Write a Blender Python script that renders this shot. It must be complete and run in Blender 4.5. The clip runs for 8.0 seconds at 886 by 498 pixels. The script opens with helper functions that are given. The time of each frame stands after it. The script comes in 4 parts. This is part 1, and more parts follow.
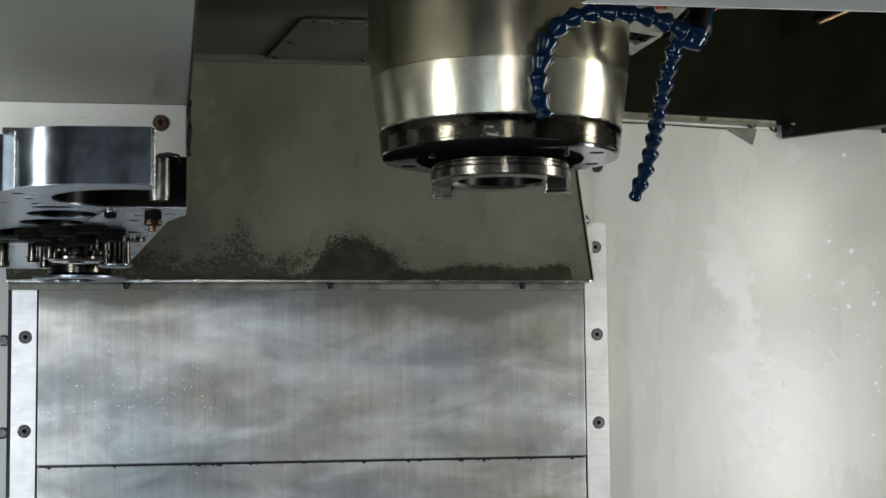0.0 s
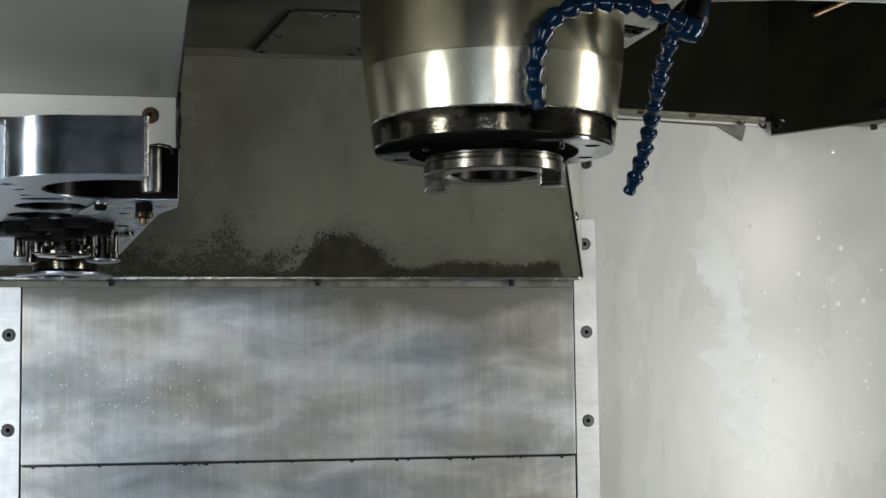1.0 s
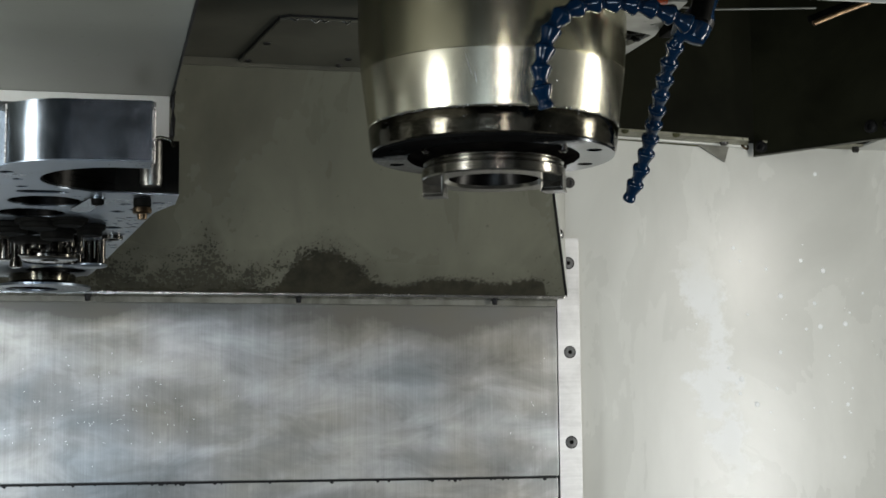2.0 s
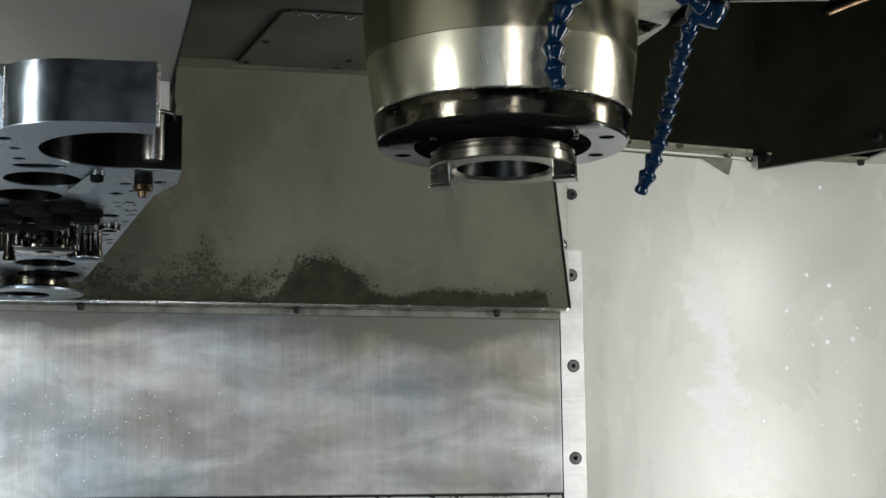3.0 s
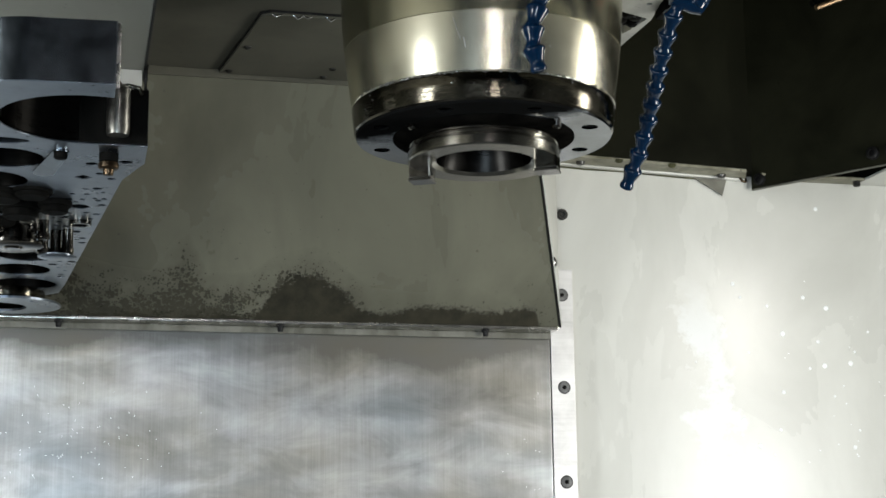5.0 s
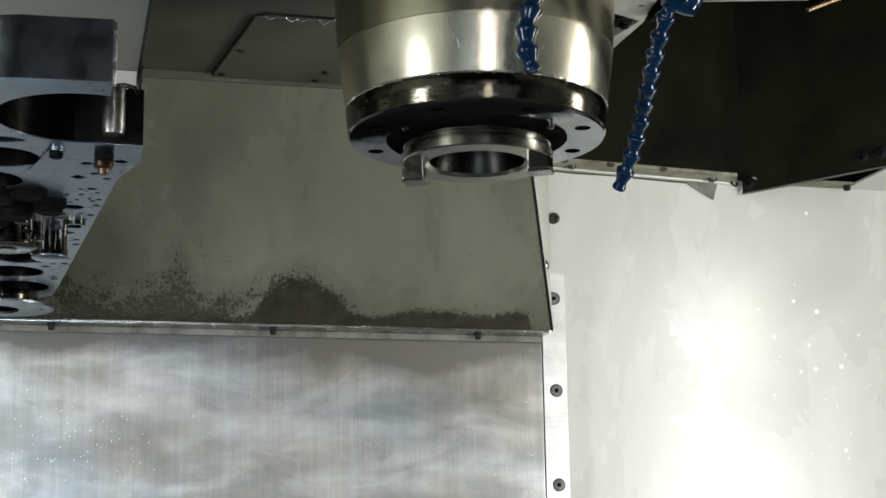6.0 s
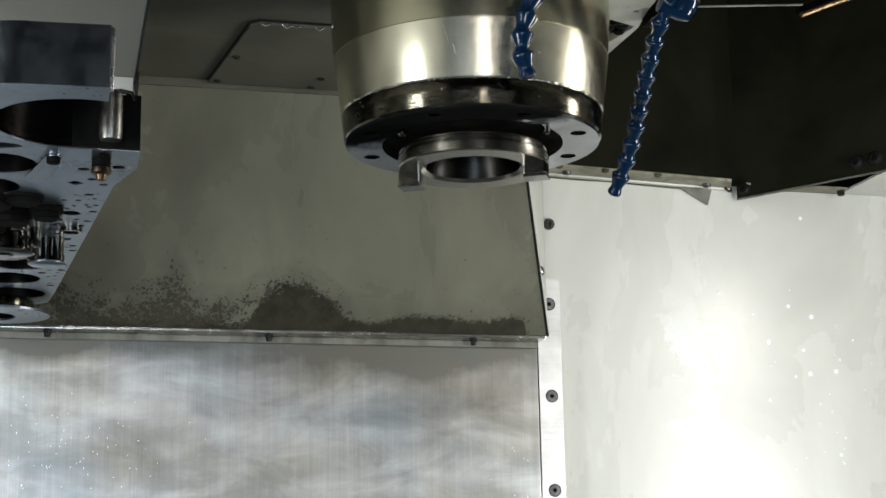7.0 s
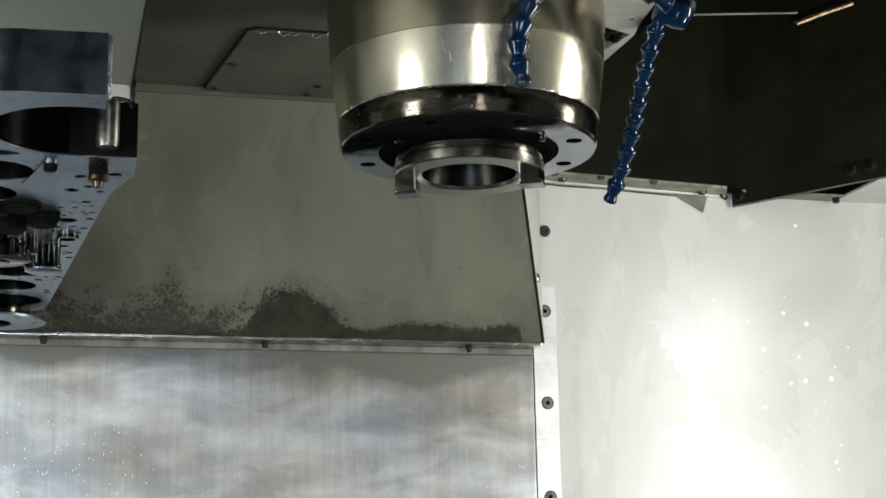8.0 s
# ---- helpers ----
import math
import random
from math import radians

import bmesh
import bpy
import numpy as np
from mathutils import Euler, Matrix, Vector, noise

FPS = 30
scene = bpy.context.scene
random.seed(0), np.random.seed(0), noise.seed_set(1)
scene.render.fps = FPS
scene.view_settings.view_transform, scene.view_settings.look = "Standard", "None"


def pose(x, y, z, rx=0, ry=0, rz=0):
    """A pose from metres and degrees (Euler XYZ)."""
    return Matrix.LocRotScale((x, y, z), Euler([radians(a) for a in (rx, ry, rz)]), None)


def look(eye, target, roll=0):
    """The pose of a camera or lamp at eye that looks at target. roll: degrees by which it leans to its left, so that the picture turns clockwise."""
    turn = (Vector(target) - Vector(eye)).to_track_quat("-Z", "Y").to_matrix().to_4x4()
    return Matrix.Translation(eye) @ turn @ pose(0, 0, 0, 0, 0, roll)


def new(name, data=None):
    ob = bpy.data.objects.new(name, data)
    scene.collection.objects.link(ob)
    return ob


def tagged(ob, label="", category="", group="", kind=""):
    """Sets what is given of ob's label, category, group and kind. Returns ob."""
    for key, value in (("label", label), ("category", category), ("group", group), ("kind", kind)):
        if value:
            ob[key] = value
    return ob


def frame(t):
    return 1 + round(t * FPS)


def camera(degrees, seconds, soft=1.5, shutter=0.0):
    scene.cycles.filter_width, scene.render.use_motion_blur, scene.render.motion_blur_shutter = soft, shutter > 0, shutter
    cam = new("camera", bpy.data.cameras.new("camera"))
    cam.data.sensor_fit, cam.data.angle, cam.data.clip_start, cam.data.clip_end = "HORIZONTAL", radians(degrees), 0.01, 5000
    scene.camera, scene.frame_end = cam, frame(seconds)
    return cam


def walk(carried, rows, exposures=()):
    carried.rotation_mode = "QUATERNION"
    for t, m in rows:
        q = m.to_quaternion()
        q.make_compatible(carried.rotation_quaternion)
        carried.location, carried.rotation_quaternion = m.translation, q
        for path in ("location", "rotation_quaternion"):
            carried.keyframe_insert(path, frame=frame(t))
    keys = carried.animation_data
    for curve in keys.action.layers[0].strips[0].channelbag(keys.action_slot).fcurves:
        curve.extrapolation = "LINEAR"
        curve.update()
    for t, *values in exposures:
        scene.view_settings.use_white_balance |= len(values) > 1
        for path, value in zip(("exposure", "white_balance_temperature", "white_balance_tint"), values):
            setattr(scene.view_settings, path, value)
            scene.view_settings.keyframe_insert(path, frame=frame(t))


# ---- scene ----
cam = camera(31.7, 8.0, soft=1.6)
PATH = [
    (0, (-0.581, -2.072, 1.136), (-0.232, -0.11, 1.307), -0.6),
    (0.5, (-0.585, -2.062, 1.135), (-0.224, -0.102, 1.304), -0.6),
    (1, (-0.593, -2.051, 1.129), (-0.215, -0.095, 1.304), -0.7),
    (1.5, (-0.61, -2.034, 1.118), (-0.203, -0.085, 1.312), -0.6),
    (2, (-0.634, -2.007, 1.095), (-0.189, -0.071, 1.328), -0.5),
    (2.2, (-0.647, -1.993, 1.088), (-0.184, -0.063, 1.336), -0.4),
    (3.3, (-0.638, -1.94, 1.025), (-0.176, -0.021, 1.351), -0.7),
    (3.5, (-0.627, -1.931, 1.016), (-0.177, -0.012, 1.357), -0.7),
    (4, (-0.61, -1.913, 0.994), (-0.174, 0.003, 1.37), -0.6),
    (4.5, (-0.605, -1.91, 0.981), (-0.166, 0.001, 1.375), -0.6),
    (4.7, (-0.608, -1.909, 0.981), (-0.162, 0.001, 1.376), -0.6),
    (5.8, (-0.613, -1.911, 0.972), (-0.151, -0.007, 1.377), -0.8),
    (6, (-0.615, -1.911, 0.971), (-0.149, -0.01, 1.379), -0.8),
    (6.5, (-0.616, -1.912, 0.97), (-0.146, -0.013, 1.382), -0.9),
    (7, (-0.618, -1.913, 0.968), (-0.144, -0.015, 1.386), -1.0),
    (7.5, (-0.618, -1.915, 0.968), (-0.142, -0.018, 1.39), -1.0),
    (8, (-0.619, -1.916, 0.968), (-0.14, -0.021, 1.394), -1.0),
]
walk(cam, [(t, look(eye, target, roll)) for t, eye, target, roll in PATH], exposures=[(0, -0.85), (1, -0.83), (2, -0.76), (3.5, -0.50), (4.5, -0.27), (6, -0.13), (8, -0.12)])

# ---------- world, lamps ----------
world = bpy.data.worlds.new("workshop_air")
world.use_nodes = True
world.node_tree.nodes["Background"].inputs["Color"].default_value = (0.82, 0.91, 1.0, 1)
world.node_tree.nodes["Background"].inputs["Strength"].default_value = 0.34
scene.world = world
scene.view_settings.exposure = 0.0


def area_lamp(name, eye, target, width, height, watts, colour):
    data = bpy.data.lights.new(name, "AREA")
    data.shape, data.size, data.size_y, data.energy, data.color = "RECTANGLE", width, height, watts, colour
    ob = new(name, data)
    ob.matrix_world = look(eye, target)
    return tagged(ob, kind="structure")


area_lamp("enclosure_light", (0.635, -0.83, 1.415), (-0.15, -0.45, 1.415), 0.15, 0.22, 3.4, (1.0, 0.97, 0.91))
# unseen lower lamp, split off to place the glow on the wall
area_lamp("enclosure_light", (0.635, -0.83, 1.00), (-0.15, -0.45, 1.00), 0.22, 0.42, 9.0, (0.985, 0.99, 0.97))
# bluish lamp added in place of daylight through the front opening
area_lamp("enclosure_light", (-0.95, -2.60, 0.78), (-0.60, -0.2, 1.1), 0.42, 0.34, 13.0, (0.68, 0.84, 1.0))
area_lamp("enclosure_light", (-1.215, -1.15, 1.20), (-0.45, -0.55, 1.20), 0.19, 0.64, 12.5, (0.93, 0.97, 1.0))
# unseen narrow source added for the centre streak on the spindle
area_lamp("enclosure_light", (-0.43, -2.52, 1.28), (-0.35, 0.0, 1.2), 0.03, 0.60, 3.2, (1.0, 0.95, 0.97))


# ---------- materials ----------
def nodes_of(name):
    mat = bpy.data.materials.new(name)
    mat.use_nodes = True
    nt = mat.node_tree
    return mat, nt, nt.nodes["Principled BSDF"]


def node(nt, kind, **values):
    n = nt.nodes.new(kind)
    for key, value in values.items():
        n.inputs[key.replace("_", " ")].default_value = value
    return n


def coords(nt, scale=(1, 1, 1)):
    co, mp = nt.nodes.new("ShaderNodeTexCoord"), nt.nodes.new("ShaderNodeMapping")
    mp.inputs["Scale"].default_value = scale
    nt.links.new(co.outputs["Object"], mp.inputs["Vector"])
    return mp.outputs["Vector"]


def noise_of(nt, scale, detail=4.0, rough=0.6, stretch=(1, 1, 1), distortion=0.0):
    n = node(nt, "ShaderNodeTexNoise", Scale=scale, Detail=detail, Roughness=rough, Distortion=distortion)
    nt.links.new(coords(nt, stretch), n.inputs["Vector"])
    return n.outputs["Fac"]


def ramp(nt, fac, stops):
    r = nt.nodes.new("ShaderNodeValToRGB")
    els = r.color_ramp.elements
    while len(els) < len(stops):
        els.new(0.5)
    for e, (p, c) in zip(els, stops):
        e.position = p
        e.color = (*c, 1) if isinstance(c, tuple) else (c, c, c, 1)
    nt.links.new(fac, r.inputs["Fac"])
    return r.outputs["Color"]


def maths(nt, op, a, b=None, c=None, clamp=False):
    m = nt.nodes.new("ShaderNodeMath")
    m.operation, m.use_clamp = op, clamp
    for socket, value in zip(m.inputs, (a, b, c)):
        if value is None:
            continue
        if isinstance(value, (int, float)):
            socket.default_value = value
        else:
            nt.links.new(value, socket)
    return m.outputs[0]


def mixed(nt, fac, a, b, mode="MIX"):
    m = nt.nodes.new("ShaderNodeMix")
    m.data_type, m.blend_type = "RGBA", mode
    for key, value in (("Factor", fac), ("A", a), ("B", b)):
        sockets = [s for s in m.inputs if s.name == key and s.enabled]
        s = sockets[0]
        if isinstance(value, (int, float)):
            s.default_value = value
        elif isinstance(value, tuple):
            s.default_value = (*value, 1)
        else:
            nt.links.new(value, s)
    return [s for s in m.outputs if s.enabled][0]


def bumped(nt, bsdf, height, strength, distance=0.001):
    b = node(nt, "ShaderNodeBump", Strength=strength, Distance=distance)
    nt.links.new(height, b.inputs["Height"])
    nt.links.new(b.outputs["Normal"], bsdf.inputs["Normal"])


def steel(name, low, high, rough, streak=(1, 1, 1), fine=180.0, cloud=9.0, tint=(1.0, 0.99, 0.95), spread=0.18, bump=0.15):
    """Bare metal: clouded tone, fine grain along the streak direction, uneven roughness."""
    mat, nt, bsdf = nodes_of(name)
    big = noise_of(nt, cloud, 5, 0.6, distortion=0.6)
    grain = noise_of(nt, fine, 3, 0.7, streak)
    tone = maths(nt, "MULTIPLY_ADD", grain, 0.3, maths(nt, "MULTIPLY", big, 0.7))
    lo, hi = tuple(low * c for c in tint), tuple(high * c for c in tint)
    nt.links.new(ramp(nt, tone, [(0.32, lo), (0.66, hi)]), bsdf.inputs["Base Color"])
    nt.links.new(maths(nt, "MULTIPLY_ADD", big, spread, maths(nt, "MULTIPLY_ADD", grain, 0.12, rough - spread / 2 - 0.06)), bsdf.inputs["Roughness"])
    bsdf.inputs["Metallic"].default_value = 1.0
    bumped(nt, bsdf, grain, bump, 0.0006)
    return mat


def paint(name, colour, dark, rough=0.35, scale=7.0, speck=0.0, gloss=0.5):
    """Sheet enamel: slight orange peel, faint smears, a few specks of dirt."""
    mat, nt, bsdf = nodes_of(name)
    smear = noise_of(nt, scale, 5, 0.6, (1, 1, 0.45), 0.5)
    tone = ramp(nt, smear, [(0.36, dark), (0.62, colour)])
    if speck:
        spots = ramp(nt, noise_of(nt, 160, 2, 0.5), [(0.70, 0.0), (0.76, 1.0)])
        tone = mixed(nt, maths(nt, "MULTIPLY", spots, speck), tone, tuple(0.25 * c for c in dark))
    nt.links.new(tone, bsdf.inputs["Base Color"])
    nt.links.new(maths(nt, "MULTIPLY_ADD", smear, 0.22, rough - 0.11), bsdf.inputs["Roughness"])
    bsdf.inputs["Specular IOR Level"].default_value = gloss
    bumped(nt, bsdf, noise_of(nt, 420, 2, 0.5), 0.06, 0.0004)
    return mat


def plastic(name, colour, rough=0.25):
    mat, nt, bsdf = nodes_of(name)
    n = noise_of(nt, 60, 4, 0.6)
    nt.links.new(ramp(nt, n, [(0.3, tuple(0.6 * c for c in colour)), (0.7, colour)]), bsdf.inputs["Base Color"])
    nt.links.new(maths(nt, "MULTIPLY_ADD", n, 0.2, rough - 0.1), bsdf.inputs["Roughness"])
    bsdf.inputs["Specular IOR Level"].default_value = 0.18
    bsdf.inputs["Coat Weight"].default_value = 0.03
    return mat


def hood_paint():
    """Grey enamel with coolant mist, a caked dirt drift along the lower fold and splashed grains above it."""
    mat, nt, bsdf = nodes_of("hood_enamel_dirty")
    co = nt.nodes.new("ShaderNodeTexCoord")
    sep = nt.nodes.new("ShaderNodeSeparateXYZ")
    nt.links.new(co.outputs["Object"], sep.inputs[0])
    u, v = sep.outputs["X"], sep.outputs["Y"]
    smear = noise_of(nt, 6, 5, 0.6, (1, 0.5, 1), 0.4)
    base = ramp(nt, smear, [(0.32, (0.086, 0.085, 0.063)), (0.66, (0.155, 0.154, 0.114))])
    # height of the caked drift along the fold, over u from -0.64 to 0
    along = maths(nt, "MULTIPLY_ADD", u, 1 / 0.64, 1.0)
    drift = [(-0.64, 0.008), (-0.55, 0.014), (-0.50, 0.012), (-0.445, 0.016), (-0.402, 0.012), (-0.391, 0.028), (-0.380, 0.046), (-0.365, 0.060), (-0.333, 0.064), (-0.308, 0.055), (-0.290, 0.038), (-0.273, 0.021),
             (-0.248, 0.017), (-0.220, 0.022), (-0.192, 0.028), (-0.149, 0.027), (-0.112, 0.022), (-0.083, 0.027), (-0.065, 0.031), (-0.049, 0.024), (-0.040, 0.0), (0.0, 0.0)]
    cake_h = maths(nt, "MULTIPLY", ramp(nt, along, [(1 + p / 0.64, h * 10) for p, h in drift]), 0.1)
    mist = [(-0.64, 0.085), (-0.595, 0.072), (-0.53, 0.060), (-0.487, 0.112), (-0.46, 0.058), (-0.41, 0.062), (-0.383, 0.085), (-0.333, 0.098), (-0.29, 0.066), (-0.262, 0.046), (-0.20, 0.042), (-0.13, 0.052), (-0.10, 0.036), (-0.06, 0.078), (-0.03, 0.05), (0.0, 0.0)]
    mist_h = maths(nt, "MULTIPLY", ramp(nt, along, [(1 + p / 0.64, h * 8) for p, h in mist]), 0.125)
    heavy = [(-0.64, 1.0), (-0.43, 1.0), (-0.41, 0.75), (-0.39, 1.0), (-0.29, 1.0), (-0.26, 0.40), (-0.15, 0.50), (-0.04, 0.40), (0.0, 0.0)]
    load = ramp(nt, along, [(1 + p / 0.64, h) for p, h in heavy])
    ragged = noise_of(nt, 95, 6, 0.7)
    clumps = noise_of(nt, 30, 4, 0.6)
    crumbs = maths(nt, "MULTIPLY_ADD", maths(nt, "SUBTRACT", noise_of(nt, 260, 3, 0.6), 0.5), 0.8, maths(nt, "SUBTRACT", ragged, 0.5))
    edge = maths(nt, "MULTIPLY_ADD", crumbs, maths(nt, "MULTIPLY", load, 0.044), maths(nt, "MULTIPLY", cake_h, maths(nt, "MULTIPLY_ADD", clumps, 0.5, 0.77)))
    cake = maths(nt, "MULTIPLY", maths(nt, "SUBTRACT", edge, v), 110, clamp=True)
    reach = maths(nt, "DIVIDE", maths(nt, "SUBTRACT", mist_h, v), maths(nt, "ADD", mist_h, 0.004), clamp=True)
    density = maths(nt, "MULTIPLY", maths(nt, "MULTIPLY", maths(nt, "POWER", reach, 0.62), load), maths(nt, "MULTIPLY_ADD", clumps, 3.4, -0.75, clamp=True))

    def specks(cell, floor):
        """Separate grains of dirt, one to a cell, their size and number following the splash."""
        vo = node(nt, "ShaderNodeTexVoronoi", Scale=cell, Randomness=1.0)
        nt.links.new(coords(nt), vo.inputs["Vector"])
        split = nt.nodes.new("ShaderNodeSeparateColor")
        nt.links.new(vo.outputs["Color"], split.inputs[0])
        size = maths(nt, "MULTIPLY", maths(nt, "SUBTRACT", maths(nt, "MULTIPLY", density, 2.1), maths(nt, "MULTIPLY_ADD", split.outputs[0], 1.0, floor)), 0.62, clamp=True)
        shape = maths(nt, "MULTIPLY_ADD", maths(nt, "SUBTRACT", ragged, 0.5), 1.7, vo.outputs["Distance"])
        return maths(nt, "MULTIPLY", maths(nt, "SUBTRACT", size, shape), 6.0, clamp=True)

    dots = maths(nt, "MAXIMUM", specks(185, 0.0), specks(360, -0.08))
    stray = node(nt, "ShaderNodeTexVoronoi", Scale=38.0, Randomness=1.0)
    nt.links.new(coords(nt), stray.inputs["Vector"])
    pick = nt.nodes.new("ShaderNodeSeparateColor")
    nt.links.new(stray.outputs["Color"], pick.inputs[0])
    few = maths(nt, "MULTIPLY", maths(nt, "GREATER_THAN", pick.outputs[1], 0.88), maths(nt, "MULTIPLY", maths(nt, "SUBTRACT", 0.075, stray.outputs["Distance"]), 40, clamp=True))
    dots = maths(nt, "MAXIMUM", dots, maths(nt, "MULTIPLY", few, 0.8))
    veil = maths(nt, "MULTIPLY", density, 0.66)
    dirt = maths(nt, "MAXIMUM", maths(nt, "MAXIMUM", cake, maths(nt, "MULTIPLY", dots, 0.85)), veil)
    soil = ramp(nt, noise_of(nt, 45, 4, 0.6), [(0.35, (0.014, 0.0128, 0.0065)), (0.7, (0.033, 0.030, 0.017))])
    bsdf.inputs["Specular IOR Level"].default_value = 0.25
    nt.links.new(mixed(nt, dirt, base, soil), bsdf.inputs["Base Color"])
    nt.links.new(maths(nt, "MULTIPLY_ADD", dirt, 0.4, maths(nt, "MULTIPLY_ADD", smear, 0.2, 0.17)), bsdf.inputs["Roughness"])
    bumped(nt, bsdf, maths(nt, "ADD", maths(nt, "MULTIPLY", dirt, ragged), maths(nt, "MULTIPLY", smear, 0.05)), 0.5, 0.0015)
    return mat


def wall_paint():
    """White enamel with a dried coolant run and thin milky smears."""
    mat, nt, bsdf = nodes_of("wall_enamel_splashed")
    co = nt.nodes.new("ShaderNodeTexCoord")
    sep = nt.nodes.new("ShaderNodeSeparateXYZ")
    nt.links.new(co.outputs["Object"], sep.inputs[0])
    x, z = sep.outputs["X"], sep.outputs["Z"]
    smear = noise_of(nt, 5, 6, 0.6, (1, 1, 0.5), 0.6)
    base = ramp(nt, smear, [(0.35, (0.53, 0.53, 0.48)), (0.65, (0.64, 0.64, 0.585))])
    wander = maths(nt, "MULTIPLY_ADD", maths(nt, "SUBTRACT", noise_of(nt, 14, 4, 0.7, (0.2, 1, 1)), 0.5), 0.10, 0.222)
    slope = maths(nt, "MULTIPLY_ADD", maths(nt, "SUBTRACT", z, 1.2), -0.16, wander)
    width = maths(nt, "MULTIPLY_ADD", noise_of(nt, 22, 5, 0.7), 0.15, -0.048)
    run = maths(nt, "MULTIPLY", maths(nt, "SUBTRACT", width, maths(nt, "ABSOLUTE", maths(nt, "SUBTRACT", x, slope))), 50, clamp=True)
    limit = maths(nt, "MULTIPLY", maths(nt, "MULTIPLY", maths(nt, "SUBTRACT", 1.36, z), 12, clamp=True), maths(nt, "MULTIPLY", maths(nt, "SUBTRACT", z, 1.0), 12, clamp=True))
    run = maths(nt, "MULTIPLY", run, limit)
    nt.links.new(mixed(nt, maths(nt, "MULTIPLY", run, 0.62), base, (0.85, 0.87, 0.86)), bsdf.inputs["Base Color"])
    nt.links.new(maths(nt, "MULTIPLY_ADD", run, 0.10, maths(nt, "MULTIPLY_ADD", smear, 0.2, 0.17)), bsdf.inputs["Roughness"])
    bumped(nt, bsdf, maths(nt, "ADD", noise_of(nt, 300, 2, 0.5), maths(nt, "MULTIPLY", run, noise_of(nt, 90, 4, 0.6))), 0.10, 0.0006)
    return mat


def cover_steel():
    """Brushed stainless sheet: upright scratches, wiped coolant clouds, painted reflection tints, a darker ragged band
    under the fold.
    """
    mat, nt, bsdf = nodes_of("brushed_cover_steel")
    co = nt.nodes.new("ShaderNodeTexCoord")
    sep = nt.nodes.new("ShaderNodeSeparateXYZ")
    nt.links.new(co.outputs["Object"], sep.inputs[0])
    clouds = noise_of(nt, 5.2, 3.0, 0.5, (0.55, 1, 1.9), 0.35)
    wisps = noise_of(nt, 17, 5.0, 0.62, (0.6, 1, 1.3), 0.5)
    scratch = noise_of(nt, 520, 3, 0.7, (1, 1, 0.018))
    runs = noise_of(nt, 60, 4, 0.65, (1, 1, 0.07))
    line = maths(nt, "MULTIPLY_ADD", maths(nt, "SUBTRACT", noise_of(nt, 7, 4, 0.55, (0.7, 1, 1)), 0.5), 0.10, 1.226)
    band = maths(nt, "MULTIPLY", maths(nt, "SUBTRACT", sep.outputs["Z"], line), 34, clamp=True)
    tone = maths(nt, "ADD", maths(nt, "MULTIPLY", clouds, 0.6), maths(nt, "MULTIPLY", wisps, 0.4))
    tone = maths(nt, "MULTIPLY_ADD", maths(nt, "SUBTRACT", scratch, 0.5), 0.11, tone)
    tone = maths(nt, "MULTIPLY_ADD", maths(nt, "SUBTRACT", runs, 0.5), 0.12, tone)
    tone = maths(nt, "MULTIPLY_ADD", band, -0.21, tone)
    # blue and warm tints stand in for coloured reflections in the steel
    veil = ramp(nt, noise_of(nt, 4.2, 3, 0.5, (1, 1, 1.4), 0.3), [(0.36, (0.88, 0.95, 1.0)), (0.50, (0.97, 0.97, 0.96)), (0.64, (1.0, 0.96, 0.86))])
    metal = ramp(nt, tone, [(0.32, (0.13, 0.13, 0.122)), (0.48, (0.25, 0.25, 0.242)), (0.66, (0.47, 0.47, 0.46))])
    nt.links.new(mixed(nt, 1.0, metal, veil, "MULTIPLY"), bsdf.inputs["Base Color"])
    nt.links.new(maths(nt, "MULTIPLY_ADD", tone, -0.25, maths(nt, "MULTIPLY_ADD", scratch, 0.10, 0.50)), bsdf.inputs["Roughness"])
    bsdf.inputs["Metallic"].default_value = 1.0
    bsdf.inputs["Anisotropic"].default_value = 0.4
    bumped(nt, bsdf, maths(nt, "ADD", scratch, maths(nt, "MULTIPLY", clouds, 0.8)), 0.12, 0.0006)
    return mat


def flange_steel():
    """Blue-grey flange face, with a dark reflection painted over one side of it."""
    mat = steel("half_dark_flange_face", 0.09, 0.25, 0.14, (1, 1, 1), 120, 24, (0.84, 0.92, 1.0), 0.12, 0.04)
    nt = mat.node_tree
    bsdf = nt.nodes["Principled BSDF"]
    clean = bsdf.inputs["Base Color"].links[0].from_socket
    co = nt.nodes.new("ShaderNodeTexCoord")
    sep = nt.nodes.new("ShaderNodeSeparateXYZ")
    nt.links.new(co.outputs["Object"], sep.inputs[0])
    # black over one side stands in for a dark reflection in the face
    side = maths(nt, "MULTIPLY_ADD", sep.outputs["X"], -0.62, maths(nt, "MULTIPLY", sep.outputs["Y"], -0.78))
    ragged = maths(nt, "MULTIPLY_ADD", maths(nt, "SUBTRACT", noise_of(nt, 45, 5, 0.6), 0.5), 0.05, side)
    dark_side = maths(nt, "MULTIPLY_ADD", ragged, 45, -1.3, clamp=True)
    nt.links.new(mixed(nt, maths(nt, "MULTIPLY", dark_side, 0.985), clean, (0.005, 0.005, 0.0045)), bsdf.inputs["Base Color"])
    nt.links.new(maths(nt, "SUBTRACT", 1.0, dark_side), bsdf.inputs["Metallic"])
    bsdf.inputs["Specular IOR Level"].default_value = 0.0
    return mat


